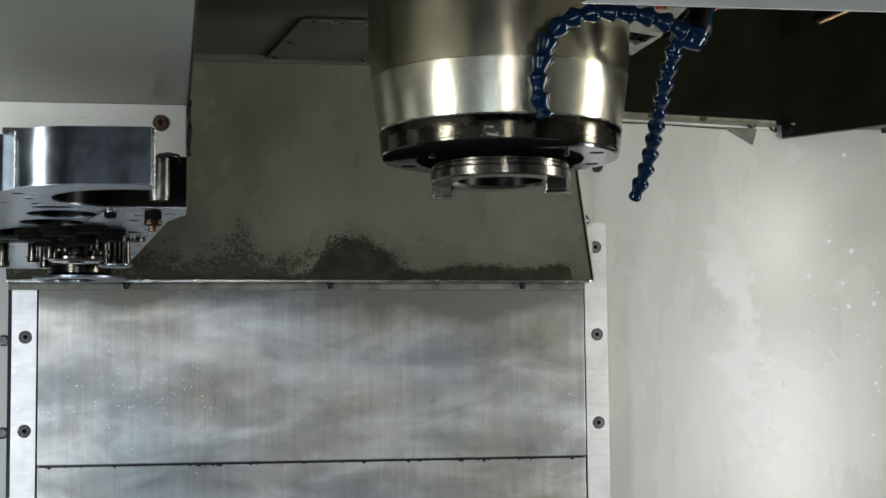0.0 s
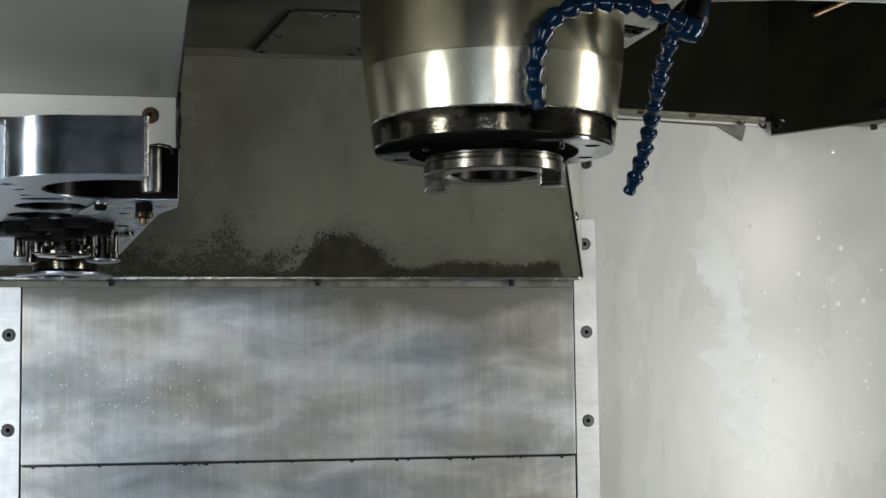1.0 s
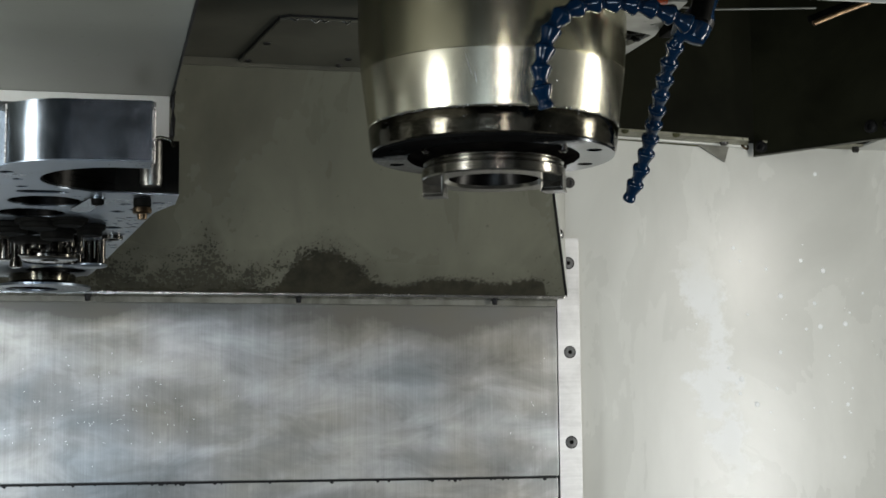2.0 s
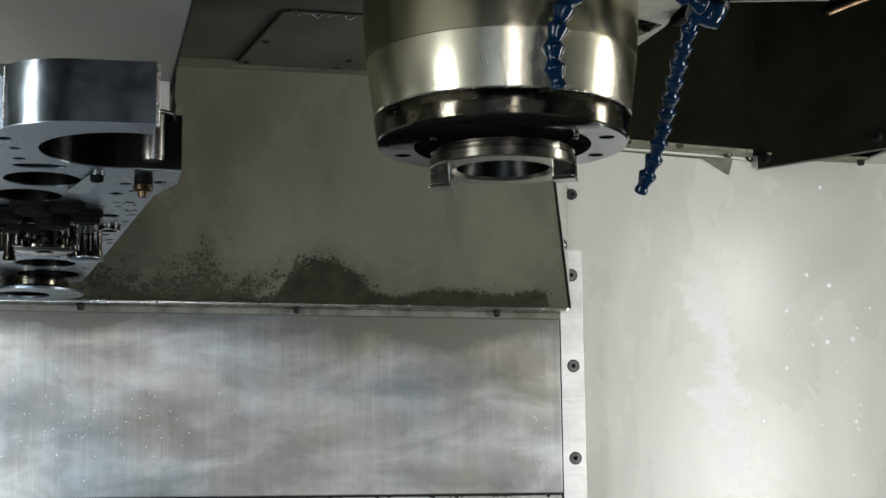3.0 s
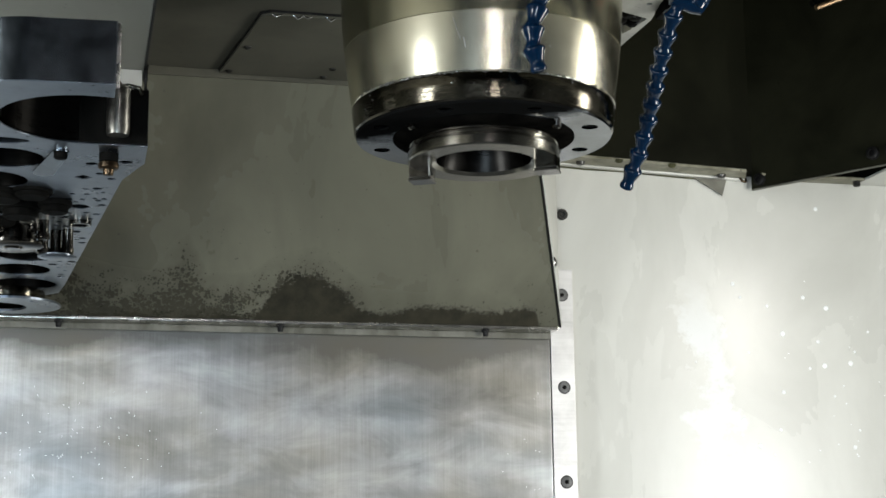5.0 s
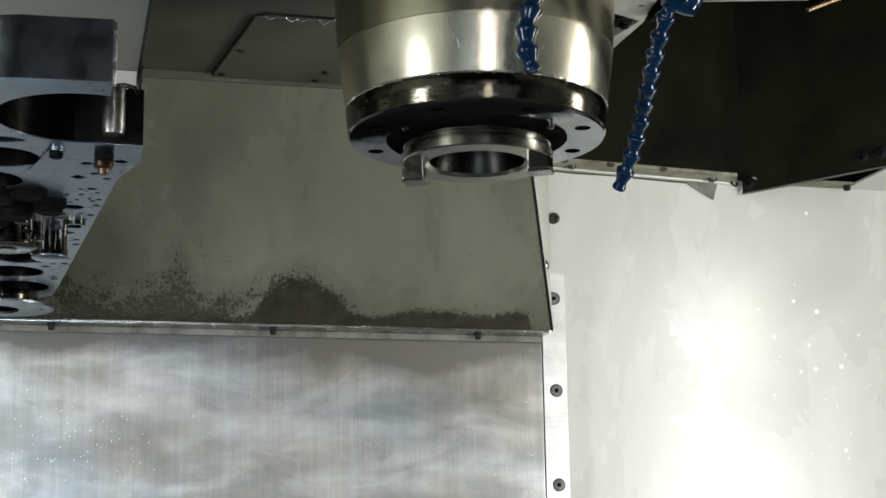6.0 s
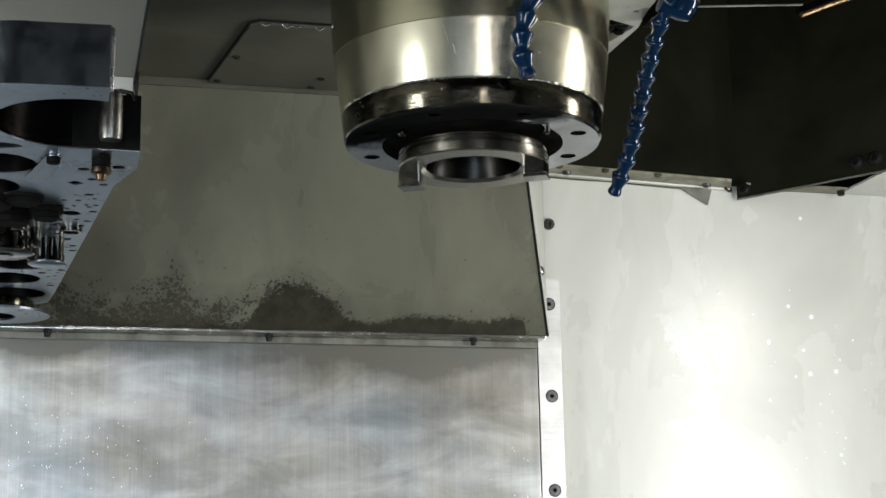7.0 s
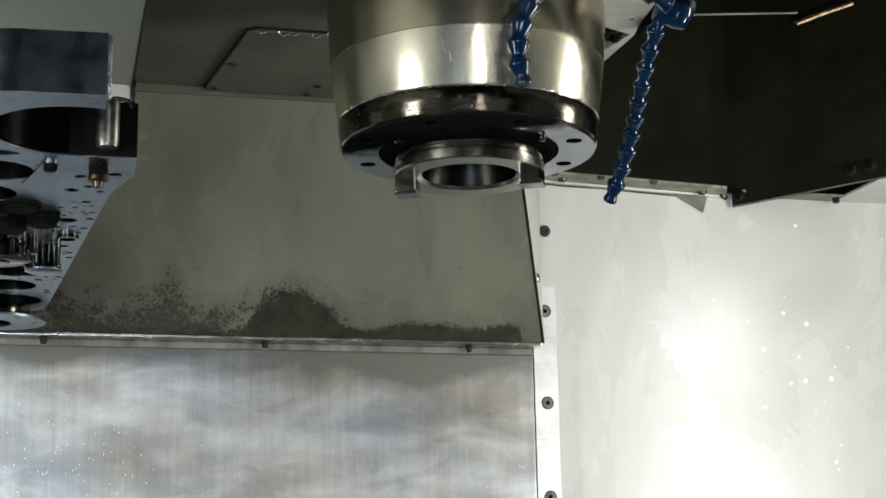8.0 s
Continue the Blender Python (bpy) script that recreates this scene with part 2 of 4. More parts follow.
HOOD_SOIL = paint("greenish_soil", (0.10, 0.10, 0.05), (0.035, 0.035, 0.02), 0.7, 60, 0.5, 0.1)
WALL = wall_paint()
HOOD = hood_paint()
PAINT_WHITE = paint("white_enamel", (0.70, 0.70, 0.65), (0.58, 0.58, 0.53), 0.38, 7, 0.25)
PAINT_CEIL = paint("olive_grey_enamel", (0.105, 0.102, 0.078), (0.068, 0.066, 0.050), 0.5, 8, 0.5, 0.2)
# oily dark paint, taken darker still for the shade above the wall
PAINT_DARK = paint("oily_shaded_enamel", (0.0115, 0.0120, 0.0068), (0.0045, 0.0048, 0.0026), 0.5, 5, 0.3, 0.04)
PAINT_FLOOR = paint("tray_enamel", (0.13, 0.14, 0.15), (0.07, 0.075, 0.08), 0.4, 6, 0.6)
PAINT_FOLD = paint("soiled_fold_enamel", (0.30, 0.29, 0.22), (0.14, 0.135, 0.09), 0.5, 30, 0.9, 0.3)
PAINT_APRON = paint("grimy_apron_enamel", (0.022, 0.0225, 0.0130), (0.010, 0.0105, 0.0060), 0.5, 6, 0.4, 0.05)
PAINT_LIP = paint("grimy_lip_enamel", (0.20, 0.197, 0.165), (0.10, 0.098, 0.075), 0.45, 30, 0.8, 0.3)
PAINT_CHEEK = paint("cheek_enamel", (0.52, 0.52, 0.47), (0.42, 0.42, 0.375), 0.4, 9, 0.25, 0.4)
PAINT_BRACKET = paint("oily_bracket_enamel", (0.29, 0.29, 0.258), (0.17, 0.17, 0.15), 0.4, 24, 0.6, 0.3)
PAINT_SIDE = paint("dimmed_side_enamel", (0.25, 0.25, 0.23), (0.18, 0.18, 0.165), 0.4, 6, 0.4, 0.3)
# white cover enamel, greyed to hold the shade on its underside
UNDER_SHADE = paint("shaded_underside_enamel", (0.20, 0.207, 0.172), (0.155, 0.16, 0.132), 0.34, 6, 0.3, 0.5)
DIM = paint("dim_shop_front", (0.07, 0.072, 0.072), (0.04, 0.041, 0.041), 0.5, 5, 0.3, 0.2)
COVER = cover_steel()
STRIP = steel("brushed_strip_steel", 0.44, 0.66, 0.44, (0.06, 1, 1), 240, 22, (1.0, 1.0, 0.98), 0.14, 0.12)
SLEEVE = steel("ground_sleeve_steel", 0.64, 0.82, 0.23, (1, 1, 30), 70, 10, (1.0, 0.96, 0.76), 0.10, 0.04)
HOUSING = steel("turned_housing_steel", 0.44, 0.58, 0.23, (1, 1, 8), 220, 8, (1.0, 0.96, 0.70), 0.08, 0.015)
RING = steel("oiled_dark_steel", 0.035, 0.14, 0.13, (1, 1, 3), 90, 40, (1.0, 0.92, 0.70), 0.12, 0.45)
FACE = flange_steel()
NOSE = steel("ground_nose_steel", 0.15, 0.31, 0.20, (1, 1, 40), 60, 16, (1.0, 0.95, 0.80), 0.12, 0.05)
# one arm steel in two tones: shaded sides, paler blue lit underside
ARM = steel("dark_arm_steel", 0.09, 0.23, 0.21, (1, 1, 0.6), 150, 34, (0.80, 0.91, 1.0), 0.14, 0.08)
ARM_FACE = steel("pale_arm_steel", 0.20, 0.38, 0.30, (1, 1, 1), 120, 18, (0.76, 0.87, 1.0), 0.18, 0.08)
CLIP = steel("wet_clip_steel", 0.25, 0.60, 0.14, (1, 1, 1), 120, 60, (1.0, 0.99, 0.95), 0.1, 0.1)
LIP = steel("wet_lip_steel", 0.18, 0.55, 0.26, (0.05, 1, 1), 60, 30, (1.0, 0.98, 0.90), 0.2, 0.2)
PIN = steel("stained_pin_steel", 0.04, 0.22, 0.34, (1, 1, 1), 120, 85, (1.0, 0.97, 0.86), 0.2, 0.2)
STUD = steel("oily_stud_steel", 0.05, 0.15, 0.15, (1, 1, 1), 150, 70, (1.0, 0.93, 0.80), 0.14, 0.12)
# oily steel, blackened to hold the shade inside bores
BORE = steel("oily_shaded_bore", 0.006, 0.020, 0.30, (1, 1, 8), 60, 30, (1.0, 0.97, 0.9), 0.14, 0.1)
BORE.node_tree.nodes["Principled BSDF"].inputs["Specular Tint"].default_value = (0.12, 0.11, 0.10, 1)
COLLAR = paint("oily_black_collar", (0.0055, 0.0052, 0.0045), (0.002, 0.002, 0.0018), 0.4, 40, 0.0, 0.0)
MATT_BLACK = paint("matt_black", (0.006, 0.0058, 0.005), (0.0025, 0.0025, 0.0022), 0.6, 40, 0.0, 0.02)
BOLT = steel("bolt_steel", 0.28, 0.48, 0.28, (1, 1, 1), 200, 60, (1.0, 0.98, 0.93), 0.2, 0.1)
BLACK_BOLT = steel("blackened_bolt_steel", 0.05, 0.13, 0.36, (1, 1, 1), 200, 60, (1.0, 0.98, 0.93), 0.2, 0.1)
COPPER = steel("tarnished_copper", 0.03, 0.30, 0.48, (1, 1, 1), 220, 90, (1.0, 0.68, 0.40), 0.2, 0.3)
BRASS = steel("copper_tube", 0.03, 0.15, 0.35, (1, 1, 1), 150, 60, (1.0, 0.70, 0.42), 0.2, 0.1)
SCREW = paint("greyed_screw_face", (0.15, 0.15, 0.145), (0.07, 0.07, 0.067), 0.5, 120, 0.3, 0.3)
RUST = paint("rusty_screw", (0.10, 0.055, 0.03), (0.035, 0.022, 0.014), 0.6, 90, 0.6, 0.3)
BLUE = plastic("blue_hose_plastic", (0.0015, 0.017, 0.048), 0.14)
BLUE.node_tree.nodes["Principled BSDF"].inputs["Specular IOR Level"].default_value = 0.3
ORANGE = plastic("orange_valve_plastic", (0.75, 0.11, 0.03), 0.35)
RUBBER = plastic("black_rubber", (0.012, 0.012, 0.012), 0.45)
LED = bpy.data.materials.new("led_diffuser")
LED.use_nodes = True
LED.node_tree.nodes["Principled BSDF"].inputs["Base Color"].default_value = (0.9, 0.9, 0.9, 1)
LED.node_tree.nodes["Principled BSDF"].inputs["Emission Color"].default_value = (1, 0.98, 0.95, 1)
LED.node_tree.nodes["Principled BSDF"].inputs["Emission Strength"].default_value = 2.0


# ---------- building helpers ----------
def part(name, bm, material, parent=None, label="", smooth=None, at=None):
    """Links a bmesh as one mesh object, under a thing or a part where a parent is given."""
    bmesh.ops.recalc_face_normals(bm, faces=bm.faces)
    me = bpy.data.meshes.new(name)
    bm.to_mesh(me)
    bm.free()
    me.materials.append(material)
    if smooth is not None:
        me.shade_smooth()
        me.set_sharp_from_angle(angle=radians(smooth))
    ob = new(name, me)
    if at is not None:
        ob.matrix_basis = at
    if parent is not None:
        ob.parent = parent
    return tagged(ob, label=label)


def thing(name, at, label, category, group="", kind=""):
    ob = new(name)
    ob.matrix_basis = at
    ob.empty_display_size = 0.02
    return tagged(ob, label, category, group, kind)


def slab(bm, lo, hi, bevel=0.0):
    """An axis-aligned block from corner lo to corner hi, with its edges rounded by bevel."""
    m = Matrix.Translation([(a + b) / 2 for a, b in zip(lo, hi)]) @ Matrix.Diagonal([abs(b - a) for a, b in zip(lo, hi)] + [1])
    made = bmesh.ops.create_cube(bm, size=1, matrix=m)["verts"]
    if bevel:
        edges = {e for v in made for e in v.link_edges}
        bmesh.ops.bevel(bm, geom=list(edges), offset=bevel, segments=2, profile=0.7, affect="EDGES")
    return bm


def block(lo, hi, bevel=0.0):
    return slab(bmesh.new(), lo, hi, bevel)


def turned(profile, seg=64, bm=None, m=Matrix()):
    """A body of revolution round z from (radius, z) pairs; radius 0 closes it."""
    bm = bm or bmesh.new()
    rings = []
    for r, z in profile:
        if r < 1e-6:
            rings.append([bm.verts.new(m @ Vector((0, 0, z)))])
        else:
            rings.append([bm.verts.new(m @ Vector((r * math.cos(2 * math.pi * k / seg), r * math.sin(2 * math.pi * k / seg), z))) for k in range(seg)])
    for a, b in zip(rings, rings[1:]):
        for k in range(seg):
            n = (k + 1) % seg
            if len(a) == 1 and len(b) == 1:
                continue
            if len(a) == 1:
                bm.faces.new((a[0], b[n], b[k]))
            elif len(b) == 1:
                bm.faces.new((a[k], a[n], b[0]))
            else:
                bm.faces.new((a[k], a[n], b[n], b[k]))
    return bm


def circle(cx, cy, r, seg=40):
    return [(cx + r * math.cos(2 * math.pi * k / seg), cy + r * math.sin(2 * math.pi * k / seg)) for k in range(seg)]


def pierced(outline, holes, z0, z1, bm=None):
    """A flat plate between z0 and z1 with an outline and through holes, all as (x, y) loops."""
    bm = bm or bmesh.new()
    low, high, edges = [], [], []
    for loop in (outline, *holes):
        a = [bm.verts.new((x, y, z0)) for x, y in loop]
        b = [bm.verts.new((x, y, z1)) for x, y in loop]
        low.append(a), high.append(b)
        for k in range(len(a)):
            n = (k + 1) % len(a)
            bm.faces.new((a[k], a[n], b[n], b[k]))
    for side in (low, high):
        ring = []
        for a in side:
            for k in range(len(a)):
                e = bm.edges.get((a[k], a[(k + 1) % len(a)]))
                ring.append(e)
        bmesh.ops.triangle_fill(bm, use_beauty=True, use_dissolve=False, edges=ring)
    return bm


def tube(points, radius, seg=12, bm=None):
    """A round bar along a line of points, closed at both ends."""
    bm = bm or bmesh.new()
    pts = [Vector(p) for p in points]
    rings = []
    for k, p in enumerate(pts):
        ahead = (pts[min(k + 1, len(pts) - 1)] - pts[max(k - 1, 0)]).normalized()
        q = ahead.to_track_quat("Z", "Y").to_matrix()
        rings.append([bm.verts.new(p + q @ Vector((radius * math.cos(2 * math.pi * j / seg), radius * math.sin(2 * math.pi * j / seg), 0))) for j in range(seg)])
    for a, b in zip(rings, rings[1:]):
        for j in range(seg):
            n = (j + 1) % seg
            bm.faces.new((a[j], a[n], b[n], b[j]))
    bm.faces.new(rings[0]), bm.faces.new(rings[-1])
    return bm


def socket_bolt(name, at, r, h, material, label, group, washer=0.0):
    """A cap screw with a hexagon socket, its head along local +z."""
    ob = thing(name, at, label, "screw", group)
    k = r * 0.52
    bm = turned([(r, 0), (r, h * 0.82), (r * 0.88, h), (k, h)], 28)
    turned([(k, h), (k * 0.98, h * 0.35), (0, h * 0.35)], 6, bm)
    part("head", bm, material, ob, smooth=35)
    if washer:
        part("washer", turned([(r * 0.7, -0.0005), (washer, -0.0005), (washer, 0.0010), (r * 0.95, 0.0013)], 32), material, ob, smooth=35)
    return ob


# ---------- enclosure ----------
def structure(name, bm, material, label="", smooth=None, at=None):
    return tagged(part(name, bm, material, None, label, smooth, at), kind="structure")


structure("wall_back", block((-1.45, 0.04, 0.30), (0.86, 0.09, 1.512)), WALL, "white enamel back wall with dried coolant run")
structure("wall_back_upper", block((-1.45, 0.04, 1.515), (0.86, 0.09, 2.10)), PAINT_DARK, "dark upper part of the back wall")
# unseen walls, floor and roof, coloured dark to limit bounced light
structure("wall_right", block((0.72, -2.66, 0.30), (0.86, 0.04, 2.10)), PAINT_SIDE, "unseen side wall, greyed to limit bounced light")
structure("wall_left", block((-1.45, -2.66, 0.30), (-1.41, 0.04, 2.10)), PAINT_SIDE, "unseen side wall, greyed to limit bounced light")
m = Matrix(((1, 0, 0, 0), (0, 0, 1, -2.70), (0, 1, 0, 0), (0, 0, 0, 1)))
structure("wall_front", pierced([(-1.45, 0.30), (0.86, 0.30), (0.86, 2.10), (-1.45, 2.10)], [[(-1.38, 0.55), (-0.53, 0.55), (-0.53, 1.62), (-1.38, 1.62)], [(-0.33, 0.55), (0.45, 0.55), (0.45, 1.62), (-0.33, 1.62)]], 0, 0.04), DIM, "unseen front wall, dimmed, with two openings for outside light", at=m)
structure("floor", block((-1.45, -2.70, 0.26), (0.86, 0.09, 0.30)), PAINT_FLOOR, "unseen chip tray floor, darkened to limit bounced light")
structure("ceiling", block((-1.45, -2.70, 2.10), (0.86, 0.09, 2.14)), PAINT_DARK, "unseen enclosure roof, kept dark to limit bounced light")

# underside of the column casing, with an access lid
structure("ceiling_casing", block((-0.95, -0.95, 1.536), (-0.06, -0.186, 1.566)), PAINT_CEIL, "olive grey underside of the column casing")
structure("ceiling_casing_fold", block((-0.95, -0.1935, 1.5262), (-0.06, -0.1865, 1.5358)), PAINT_CEIL, "olive grey fold of the casing")
lid = thing("access_lid", pose(0, 0, 0), "olive grey sheet metal access lid with screws under the casing", "lid")
bm = pierced([(-0.4625, -0.196), (-0.4375, -0.391), (-0.428, -0.3985), (-0.10, -0.3985), (-0.10, -0.196)], [], 1.5305, 1.5335)
part("plate", bm, PAINT_CEIL, lid)
bm = pierced([(-0.4640, -0.195), (-0.4390, -0.3915), (-0.4286, -0.3998), (-0.10, -0.3998), (-0.10, -0.195)], [], 1.5337, 1.5358)
part("gasket", bm, RUBBER, lid, "black rubber gasket")
for x, y in ((-0.453, -0.208), (-0.441, -0.294), (-0.339, -0.237), (-0.30, -0.208), (-0.345, -0.205)):
    part("screw", turned([(0.0042, 0), (0.0042, -0.0015), (0.002, -0.003), (0, -0.003)], 14, m=Matrix.Translation((x, y, 1.5306))), BLACK_BOLT, lid, smooth=40)
for k, q in enumerate((0.002, 0.024, 0.034, 0.058)):
    part("clip", tube([(-0.430 + q, -0.3985, 1.5320), (-0.425 + q, -0.398, 1.5295 - 0.0008 * (k % 2)), (-0.4205 + q, -0.3985, 1.5320)], 0.0011, 8), CLIP, lid, "wet bright steel clip", 40)

# dark upper panels above the wall, with a recess before the apron, and the lip below them
TILT = 2.2
structure("wall_dark", pierced([(-0.20, 1.5176), (0.247, 1.5012), (0.247, 2.099), (-0.20, 2.099)], [], -0.0385, 0.0035), PAINT_DARK, "dark oily enamel panel above the work space, darkened for shade", at=Matrix(((1, 0, 0, 0), (0, 0, -1, 0.0), (0, 1, 0, 0), (0, 0, 0, 1))))
structure("wall_dark_recess", block((0.2475, 0.030, 1.5015), (0.70, 0.0385, 2.099)), PAINT_DARK, "dark oily enamel recess above the ledge, darkened for shade")
flange = thing("wall_flange", pose(0.05, 0, 1.5055, 0, TILT) @ pose(-0.05, 0, -1.5055), "off-white enamel fold along the top of the wall with rusty screws", "flange")
part("fold", pierced([(-0.06, -0.004), (0.267, -0.004), (0.285, 0.0395), (-0.06, 0.0395)], [], 1.5055, 1.5088), PAINT_FOLD, flange)
part("under_fold", block((-0.06, 0.030, 1.5025), (0.283, 0.0395, 1.5053), 0.0008), PAINT_WHITE, flange)
part("dirt_bead", tube([(-0.05 + 0.05 * k, 0.0385 - 0.001 * (k % 2), 1.5022 - 0.0006 * (k % 3)) for k in range(7)], 0.0011, 6), HOOD_SOIL, flange, "greenish dirt along the fold", 60)
for x, y in ((0.038, 0.019), (0.241, 0.021)):
    part("screw", turned([(0.0, -0.0048), (0.0045, -0.0042), (0.0062, -0.002), (0.0062, 0)], 16, m=Matrix.Translation((x, y, 1.5055))), BLACK_BOLT, flange, "rusty dark screw", 40)
for x, y in ((0.020, -0.003), (0.085, -0.002), (0.16, -0.0025)):
    part("dirt_lump", turned([(0.0, -0.004), (0.003, -0.003), (0.0052, 0.001), (0.0, 0.003)], 9, m=Matrix.Translation((x, y, 1.5060)) @ Matrix.Diagonal((1.3, 1.0, 1.0, 1))), HOOD_SOIL, flange, "lump of dark dirt", 60)
part("wet_clip", tube([(0.272, 0.030, 1.5060), (0.274, 0.026, 1.5005), (0.278, 0.025, 1.4990), (0.281, 0.029, 1.5010), (0.2805, 0.031, 1.5058)], 0.0018, 10), BRASS, flange, "wet brass clip", 50)
# grey triangular plate stands in for a shadow on the wall
part("shadow_plate", pierced([(0.206, 1.5020), (0.254, 1.5020), (0.248, 1.480)], [], 0.0, 0.003), PAINT_LIP, flange, at=Matrix(((1, 0, 0, 0), (0, 0, 1, 0.034), (0, 1, 0, 0), (0, 0, 0, 1))))
shelf = thing("wall_shelf", pose(0, 0, 0), "off-white enamel ledge behind the dark apron", "ledge")
part("ledge", block((0.452, -0.10, 1.4975), (0.70, 0.0395, 1.5010), 0.001), PAINT_WHITE, shelf)
part("narrow_ledge", block((0.296, 0.0115, 1.4975), (0.4515, 0.0395, 1.5010), 0.001), PAINT_FOLD, shelf)
part("bolt", turned([(0.0, -0.008), (0.0038, -0.0075), (0.0052, -0.006), (0.0052, 0.0)], 16, m=Matrix.Translation((0.443, 0.020, 1.4975))), BLACK_BOLT, shelf, "black bolt", 40)

apron = thing("dark_apron", pose(0.290, 0.034, 0, 0, 0, -57.8), "dark oily sheet metal apron hanging below the dark panel", "panel")
m = Matrix(((1, 0, 0, 0), (0, 0, 1, 0), (0, 1, 0, 0), (0, 0, 0, 1)))
part("sheet", pierced([(0.002, 1.4805), (0.22, 1.4775), (0.60, 1.474), (0.60, 2.098), (0.002, 2.098)], [], -0.0015, 0.0015), PAINT_APRON, apron, at=m)
part("hem", pierced([(0.002, 1.4802), (0.22, 1.4772), (0.60, 1.4737), (0.60, 1.4755), (0.22, 1.4790), (0.002, 1.4820)], [], -0.0028, -0.0016), PAINT_LIP, apron, "worn pale lower edge", at=m)
for q, z in ((0.017, 1.493), (0.190, 1.4965), (0.217, 1.4965)):
    part("bolt", turned([(0.0085, 0.0), (0.0085, 0.006), (0.006, 0.0075), (0.0042, 0.0075), (0.004, 0.004), (0, 0.004)], 18, m=Matrix.Translation((q, -0.0016, z)) @ pose(0, 0, 0, 90)), RUBBER, apron, "black socket bolt", 40)

# ---------- way cover below the hood ----------
cover = thing("way_cover", pose(0, 0, 0), "brushed stainless telescopic way cover with cloudy smears", "way cover")
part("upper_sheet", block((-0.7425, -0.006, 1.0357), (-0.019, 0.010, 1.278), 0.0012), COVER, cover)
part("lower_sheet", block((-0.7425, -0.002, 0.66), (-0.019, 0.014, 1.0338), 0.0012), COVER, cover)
part("seam_seal", block((-0.7400, -0.0035, 1.0330), (-0.022, 0.0095, 1.0360)), RUBBER, cover, "black seam seal")


def side_strip(x0, x1, top, screws, label):
    ob = thing("guide_strip", pose(0, 0, 0), label, "guide strip", "guide strips beside the way cover")
    part("bar", block((x0, -0.003, 0.62), (x1, 0.020, top), 0.0002), STRIP, ob)
    part("backing", block((x0 + 0.001, 0.020, 0.62), (x1 - 0.001, 0.0398, top)), PAINT_WHITE, ob)
    for x, z in screws:
        at = Matrix.Translation((x, -0.003, z)) @ pose(0, 0, 0, 90)
        part("screw_gap", turned([(0.0084, 0.0), (0.0084, 0.00025), (0.0, 0.00025)], 28, m=at), MATT_BLACK, ob, "dark gap round a screw")
        face = turned([(0.0074, 0.0002), (0.0074, 0.0005), (0.0070, 0.0007), (0.0, 0.0007)], 28, m=at)
        screw = part("screw", face, SCREW, ob, "grey countersunk socket screw", 35)
        # flat black hexagon stands in for the shade inside the socket
        part("socket", turned([(0.0030, 0.0006), (0.0030, 0.0009), (0, 0.0009)], 6, m=at), MATT_BLACK, screw, "flat black hexagon for a shaded socket")
    return ob


side_strip(-0.0165, 0.0145, 1.354, [(0.0, 1.32 - 0.12 * k) for k in range(6)], "brushed steel guide strip with countersunk socket screws")
side_strip(-0.776, -0.745, 1.30, [(-0.759, 1.20 - 0.12 * k) for k in range(5)], "brushed steel guide strip beside a wall joint")
structure("trim", block((-0.7830, 0.018, 0.62), (-0.7775, 0.0398, 1.30), 0.001), RUBBER, "dark sealed wall joint")
for k in range(3):
    socket_bolt("wall_screw", pose(-0.790, 0.0398, 1.197 - 0.12 * k, 90), 0.0075, 0.003, BLACK_BOLT, "black socket screw in the white wall", "wall screws")
socket_bolt("wall_screw", pose(0.0165, 0.0398, 1.4368, 90), 0.0075, 0.005, BLACK_BOLT, "black socket screw in the white wall", "wall screws", 0.0)

# ---------- hood ----------
RISE = math.degrees(math.atan2(1.527 - 1.272, -0.151))
hood = thing("splash_hood", pose(0, -0.040, 1.272, RISE), "grey enamel splash hood caked with dark dirt along its fold", "hood")
hood_len = math.hypot(0.255, 0.151)
part("sheet", pierced([(-0.78, 0), (-0.0165, 0), (-0.0175, 0.004), (-0.0940, hood_len), (-0.78, hood_len)], [], -0.003, 0.0), HOOD, hood)
side = bmesh.new()
a = [(-0.0140, 0, 0.002), (-0.0915, hood_len, 0.002), (-0.0915, hood_len, -0.008), (-0.0140, 0, -0.008), (-0.0158, 0, 0.002), (-0.0933, hood_len, 0.002), (-0.0933, hood_len, -0.008), (-0.0158, 0, -0.008)]
vs = [side.verts.new(p) for p in a]
for f in ((0, 1, 2, 3), (7, 6, 5, 4), (0, 4, 5, 1), (1, 5, 6, 2), (2, 6, 7, 3), (3, 7, 4, 0)):
    side.faces.new([vs[k] for k in f])
part("seal_strip", side, RUBBER, hood, "black edge seal")
lip = thing("hood_lip", pose(0, 0, 0), "wet pale steel lip under the hood with small bolts", "lip")
part("ledge", block((-0.78, -0.041, 1.2685), (-0.018, -0.0065, 1.2725), 0.001), LIP, lip)
part("face", block((-0.78, -0.0125, 1.2605), (-0.020, -0.0068, 1.2684), 0.001), PAINT_LIP, lip)
for x in (-0.632, -0.368, -0.108):
    part("bolt", turned([(0.0, -0.0058), (0.0028, -0.0054), (0.0036, -0.004), (0.0036, 0.0), (0.0052, 0.0002), (0.0052, 0.0022)], 18, m=Matrix.Translation((x, -0.021, 1.2665))), RUBBER, lip, "dark oily bolt", 40)
cheek = thing("hood_cheek", pose(0, 0, 0), "off-white enamel cheek plate beside the hood", "panel")
ck = bmesh.new()
